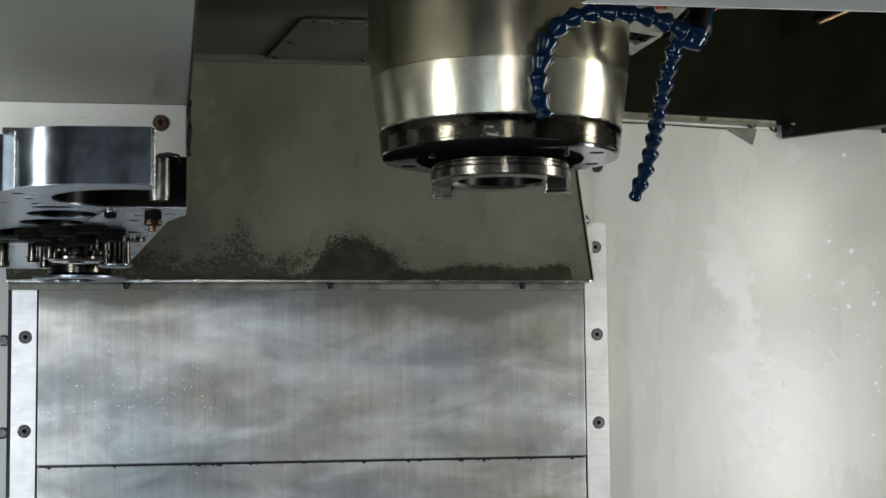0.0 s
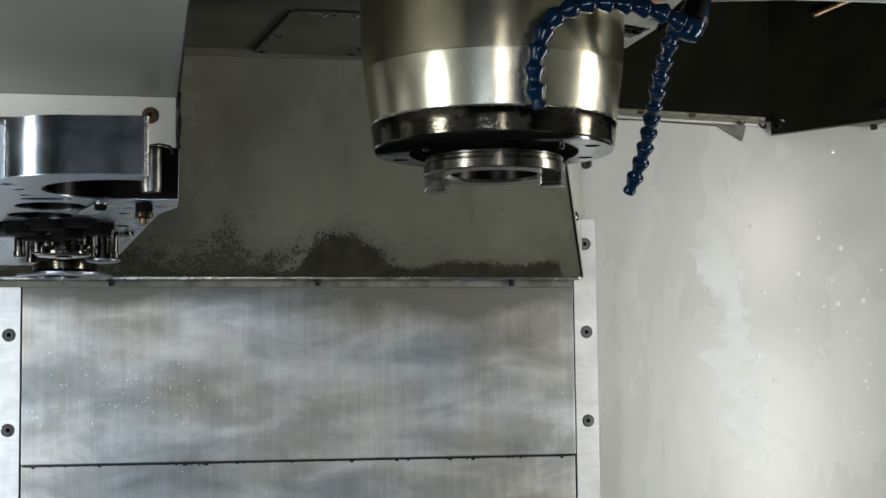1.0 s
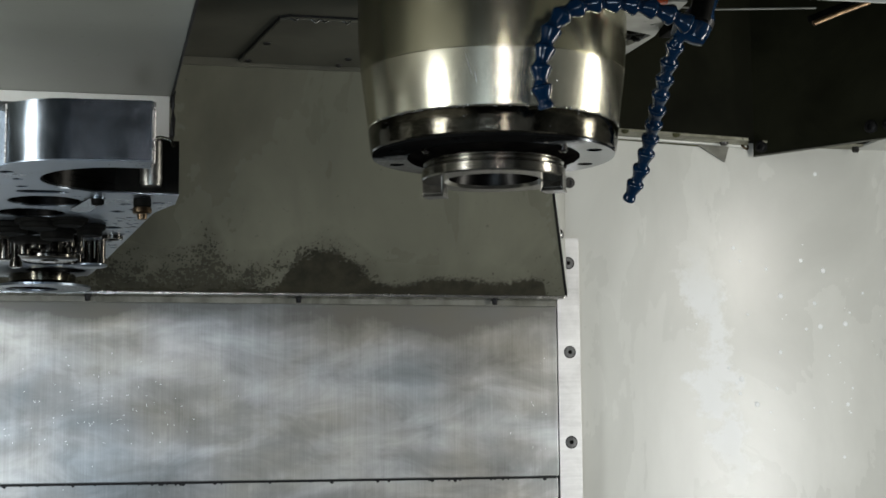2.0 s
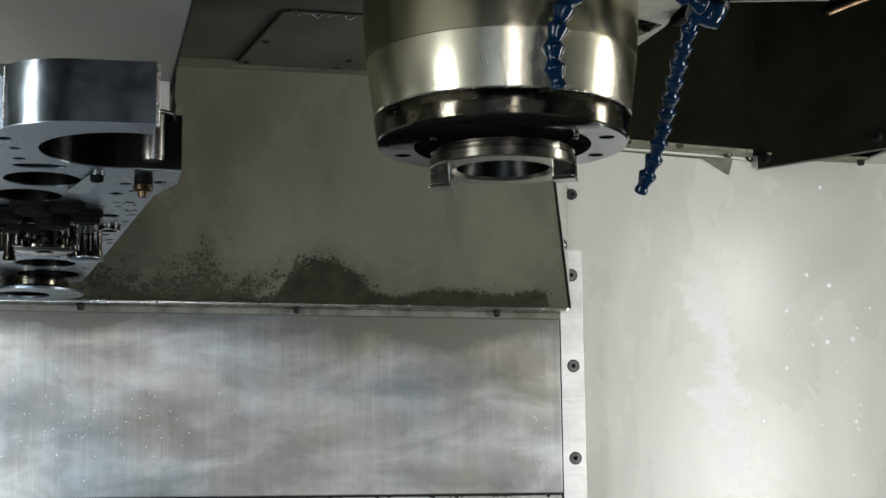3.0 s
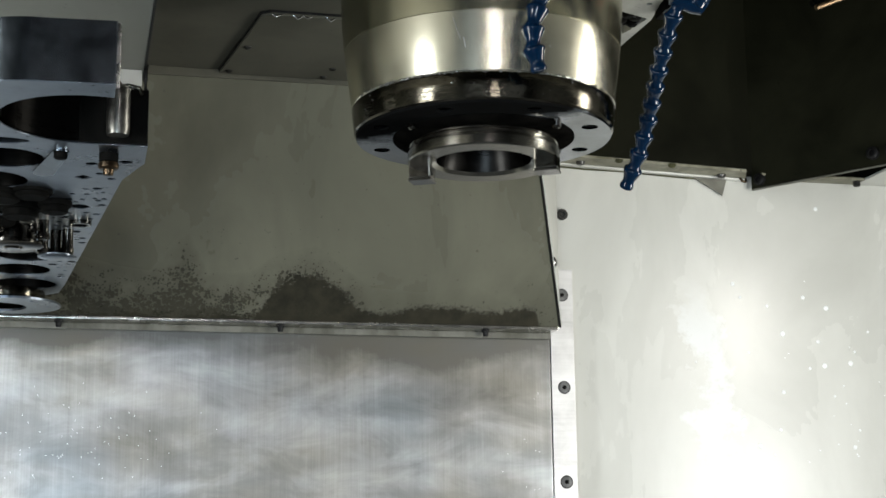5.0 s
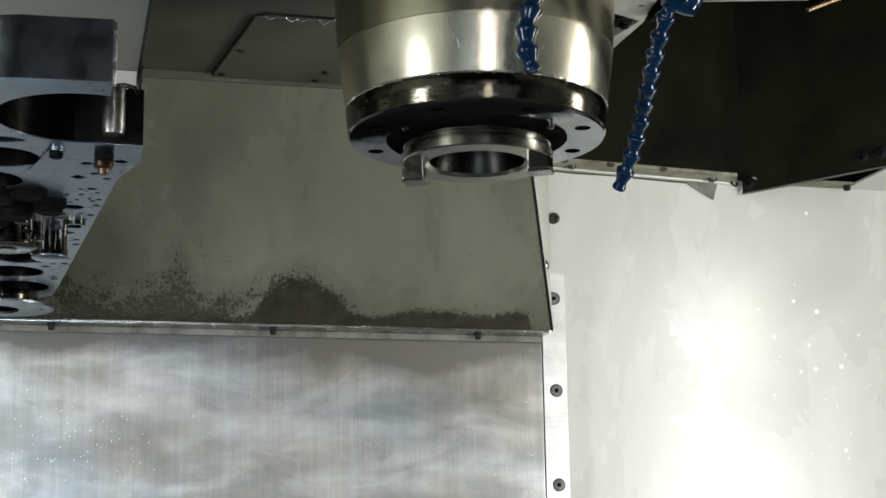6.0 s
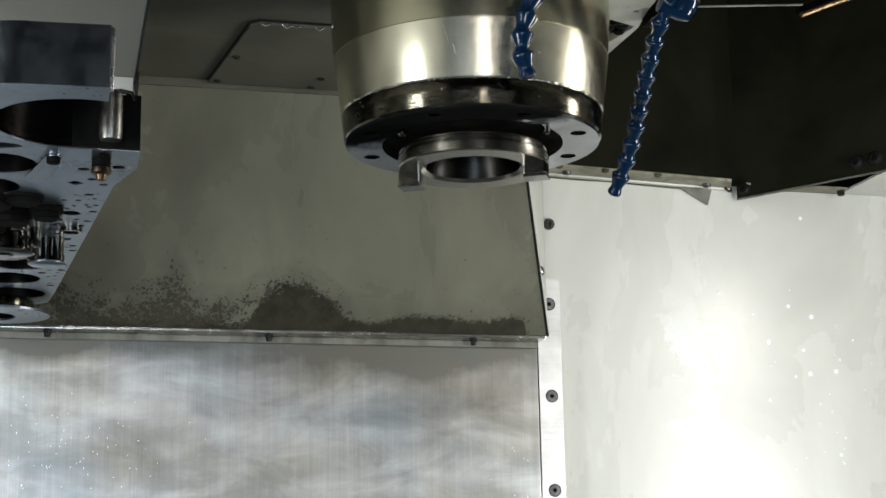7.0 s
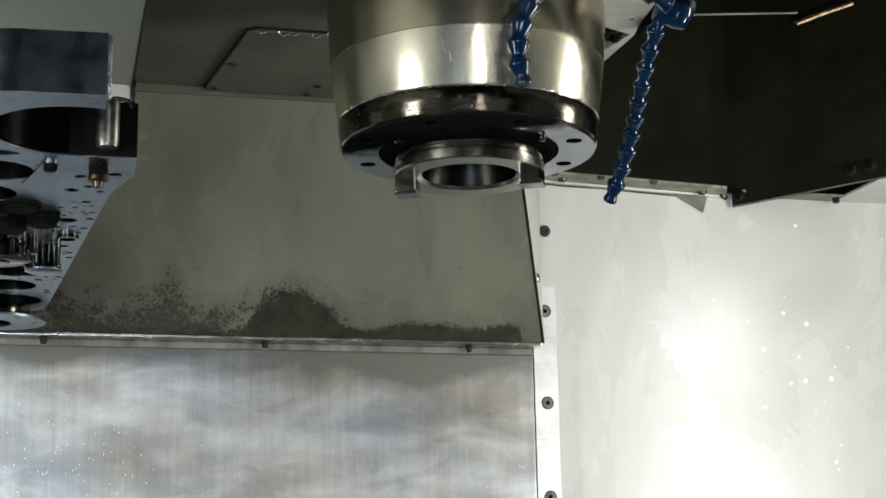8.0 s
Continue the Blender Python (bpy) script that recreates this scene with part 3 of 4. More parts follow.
top = [ck.verts.new(p) for p in ((-0.0125, -0.040, 1.275), (-0.0885, -0.189, 1.524), (0.004, 0.020, 1.524), (0.004, 0.020, 1.355), (-0.0085, -0.0035, 1.275))]
bot = [ck.verts.new(v.co + Vector((-0.002, 0.0, 0.0))) for v in top]
ck.faces.new(top), ck.faces.new(list(reversed(bot)))
for k in range(5):
    ck.faces.new((top[k], bot[k], bot[(k + 1) % 5], top[(k + 1) % 5]))
part("plate", ck, PAINT_CHEEK, cheek)
part("screw", turned([(0.0072, 0), (0.0068, 0.002), (0.004, 0.0042), (0, 0.0046)], 20, m=Matrix.Translation((-0.030, -0.066, 1.351)) @ pose(0, 0, 0, 0, 75, -25)), BOLT, cheek, "bright domed screw", 60)

# ---------- spindle ----------
SX, SY = -0.2652, -0.616
spindle = thing("spindle_head", pose(SX, SY, 0), "ground steel machine spindle with an oily dark flange ring", "spindle")
part("housing", turned([(0.1200, 1.42605), (0.12350, 1.42605), (0.1262, 1.462), (0.1266, 1.60), (0.132, 1.62), (0.132, 2.05), (0, 2.05)], 128), HOUSING, spindle, "dull turned steel housing", 30)
part("sleeve", turned([(0.1160, 1.3748), (0.1169, 1.3760), (0.1190, 1.3920), (0.1212, 1.4090), (0.12335, 1.4254), (0.1232, 1.4260), (0.08, 1.4260)], 160), SLEEVE, spindle, "bright ground steel sleeve", 9)
part("flange_ring", turned([(0.085, 1.3516), (0.1132, 1.3516), (0.1146, 1.3530), (0.1158, 1.3630), (0.1170, 1.3730), (0.1165, 1.3743), (0.08, 1.3745)], 128), RING, spindle, "oily dark flange ring", 30)
BOLTS = [radians(-34 + 45 * k) for k in range(8)]
holes = [circle(0.0975 * math.cos(a), 0.0975 * math.sin(a), 0.0072, 24) for a in BOLTS]
face = pierced(circle(0, 0, 0.1130, 128), [circle(0, 0, 0.0600, 96), *holes], 1.3493, 1.3517)
part("flange_face", face, FACE, spindle, "blue-grey flange face with bolt holes")
for a in BOLTS:
    m = Matrix.Translation((0.0975 * math.cos(a), 0.0975 * math.sin(a), 1.3516)) @ pose(0, 0, 0, 180)
    bm = turned([(0.0071, -0.0005), (0.0062, -0.0005), (0.0062, 0.0004), (0.0056, 0.0008), (0.0031, 0.0008)], 20, m=m)
    turned([(0.0031, 0.0008), (0.0029, -0.0016), (0, -0.0016)], 6, bm, m)
    part("flange_bolt", bm, BORE, spindle, "black socket bolt", 35)
for a in (-52, 18, 128, 205):
    c, q = math.cos(radians(a)), math.sin(radians(a))
    nozzle = turned([(0.0040, 0), (0.0040, -0.0030), (0.0026, -0.0046), (0.0012, -0.0046), (0.0012, -0.002), (0, -0.002)], 16, m=Matrix.Translation((0.0790 * c, 0.0790 * q, 1.3493)))
    slab(nozzle, (0.0790 * c - 0.0012, 0.0790 * q - 0.0055, 1.3470), (0.0790 * c + 0.0012, 0.0790 * q + 0.0055, 1.3492))
    part("air_nozzle", nozzle, STUD, spindle, "small steel air nozzle", 35)
part("neck", turned([(0.0805, 1.3525), (0.0805, 1.3486), (0.0790, 1.3474), (0.0735, 1.3456), (0.0685, 1.3447), (0.0650, 1.3444), (0.062, 1.3444), (0.062, 1.3525)], 96), COLLAR, spindle, "black oily neck collar", 30)
nose = part("nose", turned([(0.0620, 1.3450), (0.0648, 1.3445), (0.0655, 1.3436), (0.0655, 1.3420), (0.0640, 1.3414), (0.0640, 1.3408), (0.0652, 1.3403), (0.0652, 1.3385), (0.0641, 1.3380), (0.0641, 1.3374), (0.0662, 1.3368),
                            (0.0672, 1.3358), (0.0672, 1.3280), (0.0662, 1.3267), (0.0460, 1.3267), (0.0434, 1.3285), (0.0424, 1.3295)], 128), NOSE, spindle, "bright ground spindle nose with taper bore", 30)
part("taper_bore", turned([(0.0424, 1.3295), (0.0352, 1.3540), (0.0270, 1.3890), (0.012, 1.3895), (0.012, 1.385), (0.0, 1.385)], 96), BORE, nose, "oily taper bore darkened for shade", 30)
for a in (151, 331):
    bm = block((0.0470, -0.0090, 1.3160), (0.0670, 0.0090, 1.3300), 0.0016)
    slab(bm, (0.0465, -0.0098, 1.3140), (0.0674, 0.0098, 1.3165), 0.0008)
    part("drive_key", bm, STUD, nose, "square drive key", at=pose(0, 0, 0, 0, 0, a))

for a0, z0, a1, z1 in ((244.2, 1.4195, 246.6, 1.4020), (248.0, 1.4030, 248.6, 1.3950), (283.0, 1.3990, 283.3, 1.3975)):
    ends = [(a0 + (a1 - a0) * k / 4, z0 + (z1 - z0) * k / 4) for k in range(5)]
    pts = [((0.1169 + 0.1347 * (z - 1.376)) * math.cos(radians(a)), (0.1169 + 0.1347 * (z - 1.376)) * math.sin(radians(a)), z) for a, z in ends]
    part("scratch", tube(pts, 0.00025, 5), STRIP, spindle, "bright scratch in the sleeve")

# ---------- coolant hoses ----------
def spline(points, step):
    """Evenly spaced points along a smooth line through the given ones."""
    p = [Vector(q) for q in points]
    p = [2 * p[0] - p[1], *p, 2 * p[-1] - p[-2]]
    fine = []
    for a, b, c, d in zip(p, p[1:], p[2:], p[3:]):
        for k in range(24):
            t = k / 24
            fine.append(0.5 * (2 * b + (c - a) * t + (2 * a - 5 * b + 4 * c - d) * t * t + (3 * b - a - 3 * c + d) * t**3))
    fine.append(p[-2])
    out, left = [fine[0]], step
    for a, b in zip(fine, fine[1:]):
        length = (b - a).length
        while length >= left:
            a = a + (b - a) * (left / length)
            length -= left
            left = step
            out.append(a.copy())
        left -= length
    return out


LINK = None


def hose(points, step, size, label):
    global LINK
    ob = thing("coolant_hose", Matrix.Translation(points[0]), label, "hose", "segmented coolant hoses")
    if LINK is None:
        bm = turned([(0.0, -0.02), (0.42, -0.02), (0.55, 0.01), (0.61, 0.06), (0.63, 0.13), (0.61, 0.21), (0.55, 0.34), (0.47, 0.52), (0.41, 0.66), (0.385, 0.76), (0.40, 0.86), (0.455, 0.97), (0.475, 1.07), (0.43, 1.18), (0.30, 1.22), (0.0, 1.22)], 26)
        first = part("segment", bm, BLUE, ob, smooth=40)
        LINK = first.data
        bpy.data.objects.remove(first)
    fine = spline(points, 0.001)
    step = 0.001 * len(fine) / round(0.001 * len(fine) / step) * 0.9995
    pts = spline(points, step)
    for a, b in zip(pts, pts[1:]):
        seg = new("segment", LINK)
        seg.parent = ob
        q = (b - a).to_track_quat("Z", "Y").to_matrix().to_4x4()
        seg.matrix_basis = Matrix.Translation(a - Vector(points[0])) @ q @ Matrix.Diagonal((size, size, step, 1))
    return ob


hose([(-0.120, -0.738, 1.450), (-0.126, -0.725, 1.434), (-0.126, -0.700, 1.411), (-0.1235, -0.672, 1.388), (-0.1205, -0.646, 1.368), (-0.1205, -0.621, 1.3435), (-0.126, -0.597, 1.316), (-0.1275, -0.593, 1.3115), (-0.1297, -0.588, 1.3055)], 0.0177, 0.0136, "blue segmented plastic coolant hose hanging free")
hose([(-0.1265, -0.7635, 1.4447), (-0.1502, -0.7655, 1.4546), (-0.1807, -0.7655, 1.4600), (-0.2064, -0.7655, 1.4605), (-0.2271, -0.7655, 1.4556), (-0.2478, -0.7655, 1.4428), (-0.2591, -0.7655, 1.4151), (-0.2631, -0.7645, 1.3934), (-0.2591, -0.7625, 1.3736), (-0.2540, -0.7605, 1.3597), (-0.2520, -0.7598, 1.3535)], 0.0168, 0.0152, "blue segmented plastic coolant hose arched over the spindle")

manifold = thing("hose_manifold", pose(-0.108, -0.735, 1.452), "blue plastic hose manifold with an orange valve", "manifold")
part("body", turned([(0.0, -0.014), (0.010, -0.013), (0.013, -0.006), (0.0135, 0.010), (0.011, 0.016), (0.011, 0.06), (0.0, 0.06)], 24, m=pose(0, 0, 0, 0, 20, 0)), BLUE, manifold, smooth=40)
part("elbow", turned([(0.0, -0.016), (0.0085, -0.016), (0.0105, -0.008), (0.0105, 0.012), (0.0, 0.014)], 24, m=pose(-0.008, 0, -0.004, 0, -70, 0)), BLUE, manifold, smooth=40)
part("plug", turned([(0.0, -0.002), (0.0085, -0.002), (0.0095, 0.002), (0.0095, 0.030), (0.0, 0.030)], 20, m=pose(-0.002, -0.012, 0.004, 0, 15, 0)), MATT_BLACK, manifold, "black plug", 40)
part("clamp_band", turned([(0.0138, -0.003), (0.0146, -0.003), (0.0146, 0.003), (0.0138, 0.003)], 24, m=pose(0.001, 0, 0.004, 0, 20, 0)), RUBBER, manifold, "black clamp band", 40)
part("valve", turned([(0.0, 0.0), (0.0052, 0.0), (0.0058, 0.003), (0.0058, 0.016), (0.0045, 0.018), (0.0, 0.018)], 20, m=pose(-0.026, 0.016, 0.024, 0, 0, 0)), ORANGE, manifold, "orange valve knob", 40)
part("valve", turned([(0.0, 0.0), (0.0052, 0.0), (0.0058, 0.003), (0.0058, 0.016), (0.0045, 0.018), (0.0, 0.018)], 20, m=pose(0.029, 0.035, 0.030, 0, 0, 0)), ORANGE, manifold, "orange valve knob", 40)

bracket = thing("hose_bracket", pose(0, 0, 0), "pale painted steel hose bracket beside the spindle", "bracket")
part("plate", pierced([(-0.099, -0.512), (-0.096, -0.600), (-0.103, -0.640), (-0.110, -0.720), (-0.158, -0.720), (-0.158, -0.560)], [[(-0.135, -0.566), (-0.109, -0.558), (-0.1005, -0.602), (-0.135, -0.618)], circle(-0.113, -0.640, 0.003, 12)], 1.478, 1.486), PAINT_BRACKET, bracket)
part("stem", block((-0.150, -0.72, 1.4862), (-0.110, -0.60, 1.513), 0.002), PAINT_DARK, bracket, "dark stem block")
for x, y, r in ((-0.124, -0.590, 0.0075), (-0.112, -0.600, 0.0065), (-0.109, -0.583, 0.0055), (-0.121, -0.606, 0.006)):
    part("fitting", turned([(0.0, 1.4765), (r * 0.6, 1.4765), (r, 1.4785), (r, 1.4850), (0.0, 1.4850)], 14, m=Matrix.Translation((x, y, 0))), MATT_BLACK, bracket, "black oily fitting", 40)
part("clip_block", block((-0.101, -0.652, 1.4700), (-0.087, -0.622, 1.4900), 0.002), MATT_BLACK, bracket, "black hose clip")
part("port", turned([(0.011, 1.4775), (0.0125, 1.4775), (0.0125, 1.484), (0.0, 1.484)], 20, m=Matrix.Translation((-0.117, -0.594, 0))), RUBBER, bracket, "black oily port", 40)

pipe = thing("nozzle_pipe", pose(0, 0, 0), "thin pale pipe ending in a copper nozzle", "pipe")
part("pipe", tube([(-0.090, -0.560, 1.5210), (-0.022, -0.563, 1.5185), (0.082, -0.589, 1.5185)], 0.0010, 10), PAINT_BRACKET, pipe)
part("nozzle", tube([(0.057, -0.632, 1.490), (0.063, -0.632, 1.4925), (0.085, -0.632, 1.502), (0.118, -0.632, 1.5150)], 0.0026, 14), COPPER, pipe, "tarnished copper nozzle", 40)
part("nozzle_holder", tube([(0.056, -0.626, 1.4955), (0.085, -0.626, 1.5080), (0.112, -0.626, 1.5190)], 0.0036, 14), MATT_BLACK, pipe, "black nozzle holder")

rail = thing("guard_rail", pose(0, 0, 0), "pale grey sheet metal guard rail with a slanted end", "guard rail")
m = Matrix(((1, 0, 0, 0), (0, 0, 1, -0.872), (0, 1, 0, 0), (0, 0, 0, 1)))
part("sheet", pierced([(-0.252, 1.4405), (0.52, 1.4437), (0.52, 1.56), (-0.165, 1.56), (-0.236, 1.449)], [], -0.0015, 0.0015), PAINT_WHITE, rail, at=m)

# ---------- tool changer ----------
tc = thing("tool_changer_cover", pose(0, 0, 0), "white enamel tool changer cover with a hanging front lip", "cover")
part("underside", block((-1.40, -1.04, 1.3990), (-0.562, -0.575, 1.410), 0.001), UNDER_SHADE, tc, "white underside greyed for shade")
part("lip", block((-1.40, -0.602, 1.326), (-0.5635, -0.596, 1.3988), 0.001), PAINT_WHITE, tc)
part("side", block((-0.570, -1.04, 1.4102), (-0.562, -0.575, 1.526), 0.001), PAINT_WHITE, tc)
part("edge_seal", tube([(-0.5605, -0.604, 1.350), (-0.5612, -0.603, 1.362), (-0.560, -0.604, 1.378), (-0.5610, -0.604, 1.390), (-0.5600, -0.604, 1.403)], 0.0024, 8), RUBBER, tc, "lumpy black edge seal", 50)
part("edge_trim", block((-0.5618, -1.04, 1.3985), (-0.5602, -0.575, 1.404)), RUBBER, tc, "black edge trim")
socket_bolt("cover_screw", pose(-0.5865, -0.602, 1.3812, 90), 0.0055, 0.0035, RUST, "rusty socket screw in the white cover lip", "cover screws", 0.0078)

arm = thing("tool_changer", pose(0, 0, 0), "milled steel tool changer arm with an open hook and many bores", "tool arm")
Z0, Z1 = 1.2805, 1.3222
arc = [(-0.608 + 0.060 * math.cos(radians(d)), -0.853 + 0.060 * math.sin(radians(d))) for d in range(90, 286, 5)]
front = [(-0.5922 - 0.0448 * k / 4, -0.9400 + 0.0022 * k / 4) for k in range(5)]
front += [(-0.6420 + 0.056 * math.cos(radians(d)), -0.8819 + 0.056 * math.sin(radians(d))) for d in range(267, 200, -3)]
outline = [(-0.5650, -0.792), *arc, (-0.5925, -0.9108), (-0.5918, -0.912), (-0.5918, -0.9395), *front, (-0.7000, -0.8935), (-0.80, -0.8850), (-0.80, -0.12), (-0.66, -0.12), (-0.632, -0.150),
           (-0.6255, -0.20), (-0.5800, -0.688), (-0.5675, -0.735), (-0.5650, -0.742)]
bores = [(-0.667, -0.742, 0.029), (-0.680, -0.672, 0.028), (-0.694, -0.588, 0.040), (-0.659, -0.365, 0.031), (-0.670, -0.288, 0.031), (-0.668, -0.203, 0.034)]
big = [circle(x, y, r, 44) for x, y, r in bores]
big.append([(-0.668 + 0.020 * math.cos(radians(d)), -0.792 + 0.0085 * math.sin(radians(d))) for d in range(0, 360, 10)])
rng = random.Random(5)
small, taken = [], [(x, y, r + 0.004) for x, y, r in bores] + [(-0.628, -0.767, 0.010), (-0.638, -0.715, 0.014), (-0.632, -0.74, 0.012), (-0.608, -0.853, 0.068), (-0.592, -0.768, 0.012)]


def drill(x, y, r, seg=14):
    if all(math.hypot(x - a, y - b) > r + c + 0.0025 for a, b, c in taken):
        taken.append((x, y, r))
        small.append(circle(x, y, r, seg))


drill(-0.610, -0.692, 0.0072, 4)
drill(-0.6125, -0.588, 0.0085, 20), drill(-0.611, -0.529, 0.0080, 20)
for x, y, r in ((-0.604, -0.735, 0.0048), (-0.579, -0.745, 0.0052), (-0.597, -0.705, 0.0040), (-0.5905, -0.722, 0.0036), (-0.588, -0.690, 0.0036), (-0.617, -0.742, 0.0045), (-0.619, -0.708, 0.0042), (-0.622, -0.690, 0.0040), (-0.5985, -0.655, 0.0042),
                (-0.672, -0.828 - 0.045, 0.0040), (-0.684, -0.850, 0.0042), (-0.690, -0.880, 0.0055), (-0.682, -0.815, 0.0050), (-0.705, -0.82, 0.0045)):
    drill(x, y, r)
for k in range(26):
    y = -0.655 + 0.0185 * k
    edge = -0.5800 - 0.0455 * (y + 0.688) / 0.488
    for q in range(6):
        drill(edge - rng.uniform(0.005, 0.036), y + rng.uniform(-0.006, 0.006), rng.choice((0.0022, 0.0028, 0.0036, 0.0045)), 12)
part("plate", pierced(outline, [*big, *small], Z0, Z1), ARM, arm, smooth=30)
# dark caps and liners added to put shade into the bores
for x, y, r in bores:
    part("bore_shade_cap", turned([(0.0, Z1 + 0.0005), (r + 0.003, Z1 + 0.0005), (r + 0.003, Z1 + 0.003), (0.0, Z1 + 0.003)], 32, m=Matrix.Translation((x, y, 0))), BORE, arm, "dark cap added for the shade in a bore")
    part("bore_shade_liner", turned([(r - 0.0012, Z0 + 0.0006), (r - 0.0002, Z0 + 0.0006), (r - 0.0002, Z1 + 0.0003), (r - 0.0012, Z1 + 0.0003), (r - 0.0012, Z0 + 0.0006)], 40, m=Matrix.Translation((x, y, 0))), BORE, arm, "dark liner added for the shade in a bore", 40)
part("hook_cap", pierced([(-0.70, -0.90), (-0.600, -0.905), (-0.598, -0.787), (-0.70, -0.775)], [], Z1 + 0.0005, Z1 + 0.004), BLACK_BOLT, arm, "dark plate above the hook")
# thin black plate set in front of the jaw face
part("jaw_face", block((-0.6175, -0.7950, Z0 + 0.0004), (-0.5652, -0.7922, Z1 - 0.0004), 0.0005), MATT_BLACK, arm, "black plate over the jaw face")
wall = [(-0.608 + 0.0598 * math.cos(radians(d)), -0.853 + 0.0598 * math.sin(radians(d))) for d in range(96, 284, 4)]
wall += [(-0.608 + 0.0582 * math.cos(radians(d)), -0.853 + 0.0582 * math.sin(radians(d))) for d in range(280, 95, -4)]
part("bore_shade_liner", pierced(wall, [], Z0 + 0.0008, Z1 - 0.0005), BORE, arm, "dark liner added for the shade in a bore", 40)
# underside sheet whose paler tone carries the blue reflection
part("underside_face", pierced(outline, [*big, *small], Z0 - 0.0008, Z0 - 0.0001), ARM_FACE, arm, "blue-grey underside, paled for its reflection, with drilled holes")
part("locating_pin", turned([(0.0, 1.2845), (0.0076, 1.2845), (0.0084, 1.287), (0.0084, 1.3185), (0.0066, 1.3205), (0.0, 1.3205)], 28, m=Matrix.Translation((-0.5868, -0.8025, 0))), PIN, arm, "stained steel locating pin", 40)
part("spring_clip", tube([(-0.590, -0.8000, 1.3180), (-0.5875, -0.800, 1.3215), (-0.580, -0.800, 1.3228), (-0.5725, -0.7995, 1.3215), (-0.570, -0.799, 1.3160)], 0.0019, 8), STUD, arm, "oily spring clip", 60)
lever = pierced([(-0.6265 + 0.0062 * math.cos(radians(d)), -0.7690 + 0.0075 * math.sin(radians(d))) for d in range(200, 381, 20)] + [(-0.6395 + 0.0085 * math.cos(radians(d)), -0.7060 + 0.011 * math.sin(radians(d))) for d in range(20, 201, 20)], [], Z0 - 0.0024, Z0 - 0.0010)
latch = part("latch_lever", lever, ARM, arm, "grey latch lever under the plate")
part("lever_bolt", turned([(0.0050, Z0 - 0.0023), (0.0050, Z0 - 0.0060), (0.0038, Z0 - 0.0068), (0.0, Z0 - 0.0068)], 16, m=Matrix.Translation((-0.6265, -0.7690, 0))), MATT_BLACK, latch, "black lever bolt", 35)
part("joint_line", turned([(0.0009, Z0 + 0.0005), (0.0009, Z1 - 0.0005)], 8, m=Matrix.Translation((-0.6895, -0.9115, 0))), BOLT, arm, "bright joint in the steel")
# added rod gives the hook end its bright edge line
part("edge_rod", turned([(0.0, Z0 - 0.0005), (0.0017, Z0 - 0.0005), (0.0019, Z0 + 0.001), (0.0019, Z1 + 0.0005), (0.0, Z1 + 0.0010)], 20, m=Matrix.Translation((-0.5910, -0.9330, 0))), BOLT, arm, "polished rod added for the bright edge of the hook end", 40)
stop = part("stop_bolt", turned([(0.0070, Z0), (0.0070, 1.2735), (0.0060, 1.2728), (0.0, 1.2728)], 16, m=Matrix.Translation((-0.592, -0.768, 0))), MATT_BLACK, arm, "stepped oily stop bolt", 30)
part("nut", turned([(0.0, 1.2730), (0.0072, 1.2726), (0.0076, 1.2715), (0.0076, 1.2685), (0.0066, 1.2675), (0.0042, 1.2672), (0.0036, 1.2632), (0.0, 1.2625)], 12, m=Matrix.Translation((-0.592, -0.768, 0))), BRASS, stop, "brass coloured oily nut", 30)
ring = pierced(circle(-0.684, -0.150, 0.055, 56), [circle(-0.696, -0.142, 0.030, 40), circle(-0.642, -0.150, 0.003, 10), circle(-0.660, -0.184, 0.003, 10)], 1.2640, 1.2665)
part("end_ring", ring, ARM_FACE, arm, "round end flange")
part("end_hub", turned([(0.044, 1.2667), (0.038, 1.271), (0.038, Z0)], 40, m=Matrix.Translation((-0.684, -0.150, 0))), RING, arm, "oily hub", 40)
for x, y, r, h in ((-0.650, -0.640, 0.017, 0.007), (-0.632, -0.604, 0.014, 0.011), (-0.675, -0.632, 0.020, 0.009), (-0.660, -0.590, 0.018, 0.013), (-0.700, -0.600, 0.019, 0.010), (-0.684, -0.556, 0.024, 0.012)):
    part("boss", turned([(0.0, Z0 - h), (r * 0.72, Z0 - h), (r * 0.80, Z0 - h + 0.0012), (r * 0.80, Z0 - h * 0.55), (r * 0.96, Z0 - h * 0.5), (r, Z0 - h * 0.4), (r, Z0 - 0.0009), (0.0, Z0 - 0.0009)], 24, m=Matrix.Translation((x, y, 0))), MATT_BLACK, arm, "black oily boss", 35)
hub = part("gear_hub", turned([(0.0, 1.2560), (0.007, 1.2560), (0.009, 1.2575), (0.024, 1.2575), (0.0265, 1.2590), (0.0265, 1.2615), (0.020, 1.2635), (0.020, Z0)], 40, m=Matrix.Translation((-0.668, -0.512, 0))), STUD, arm, "bright hub disc", 35)
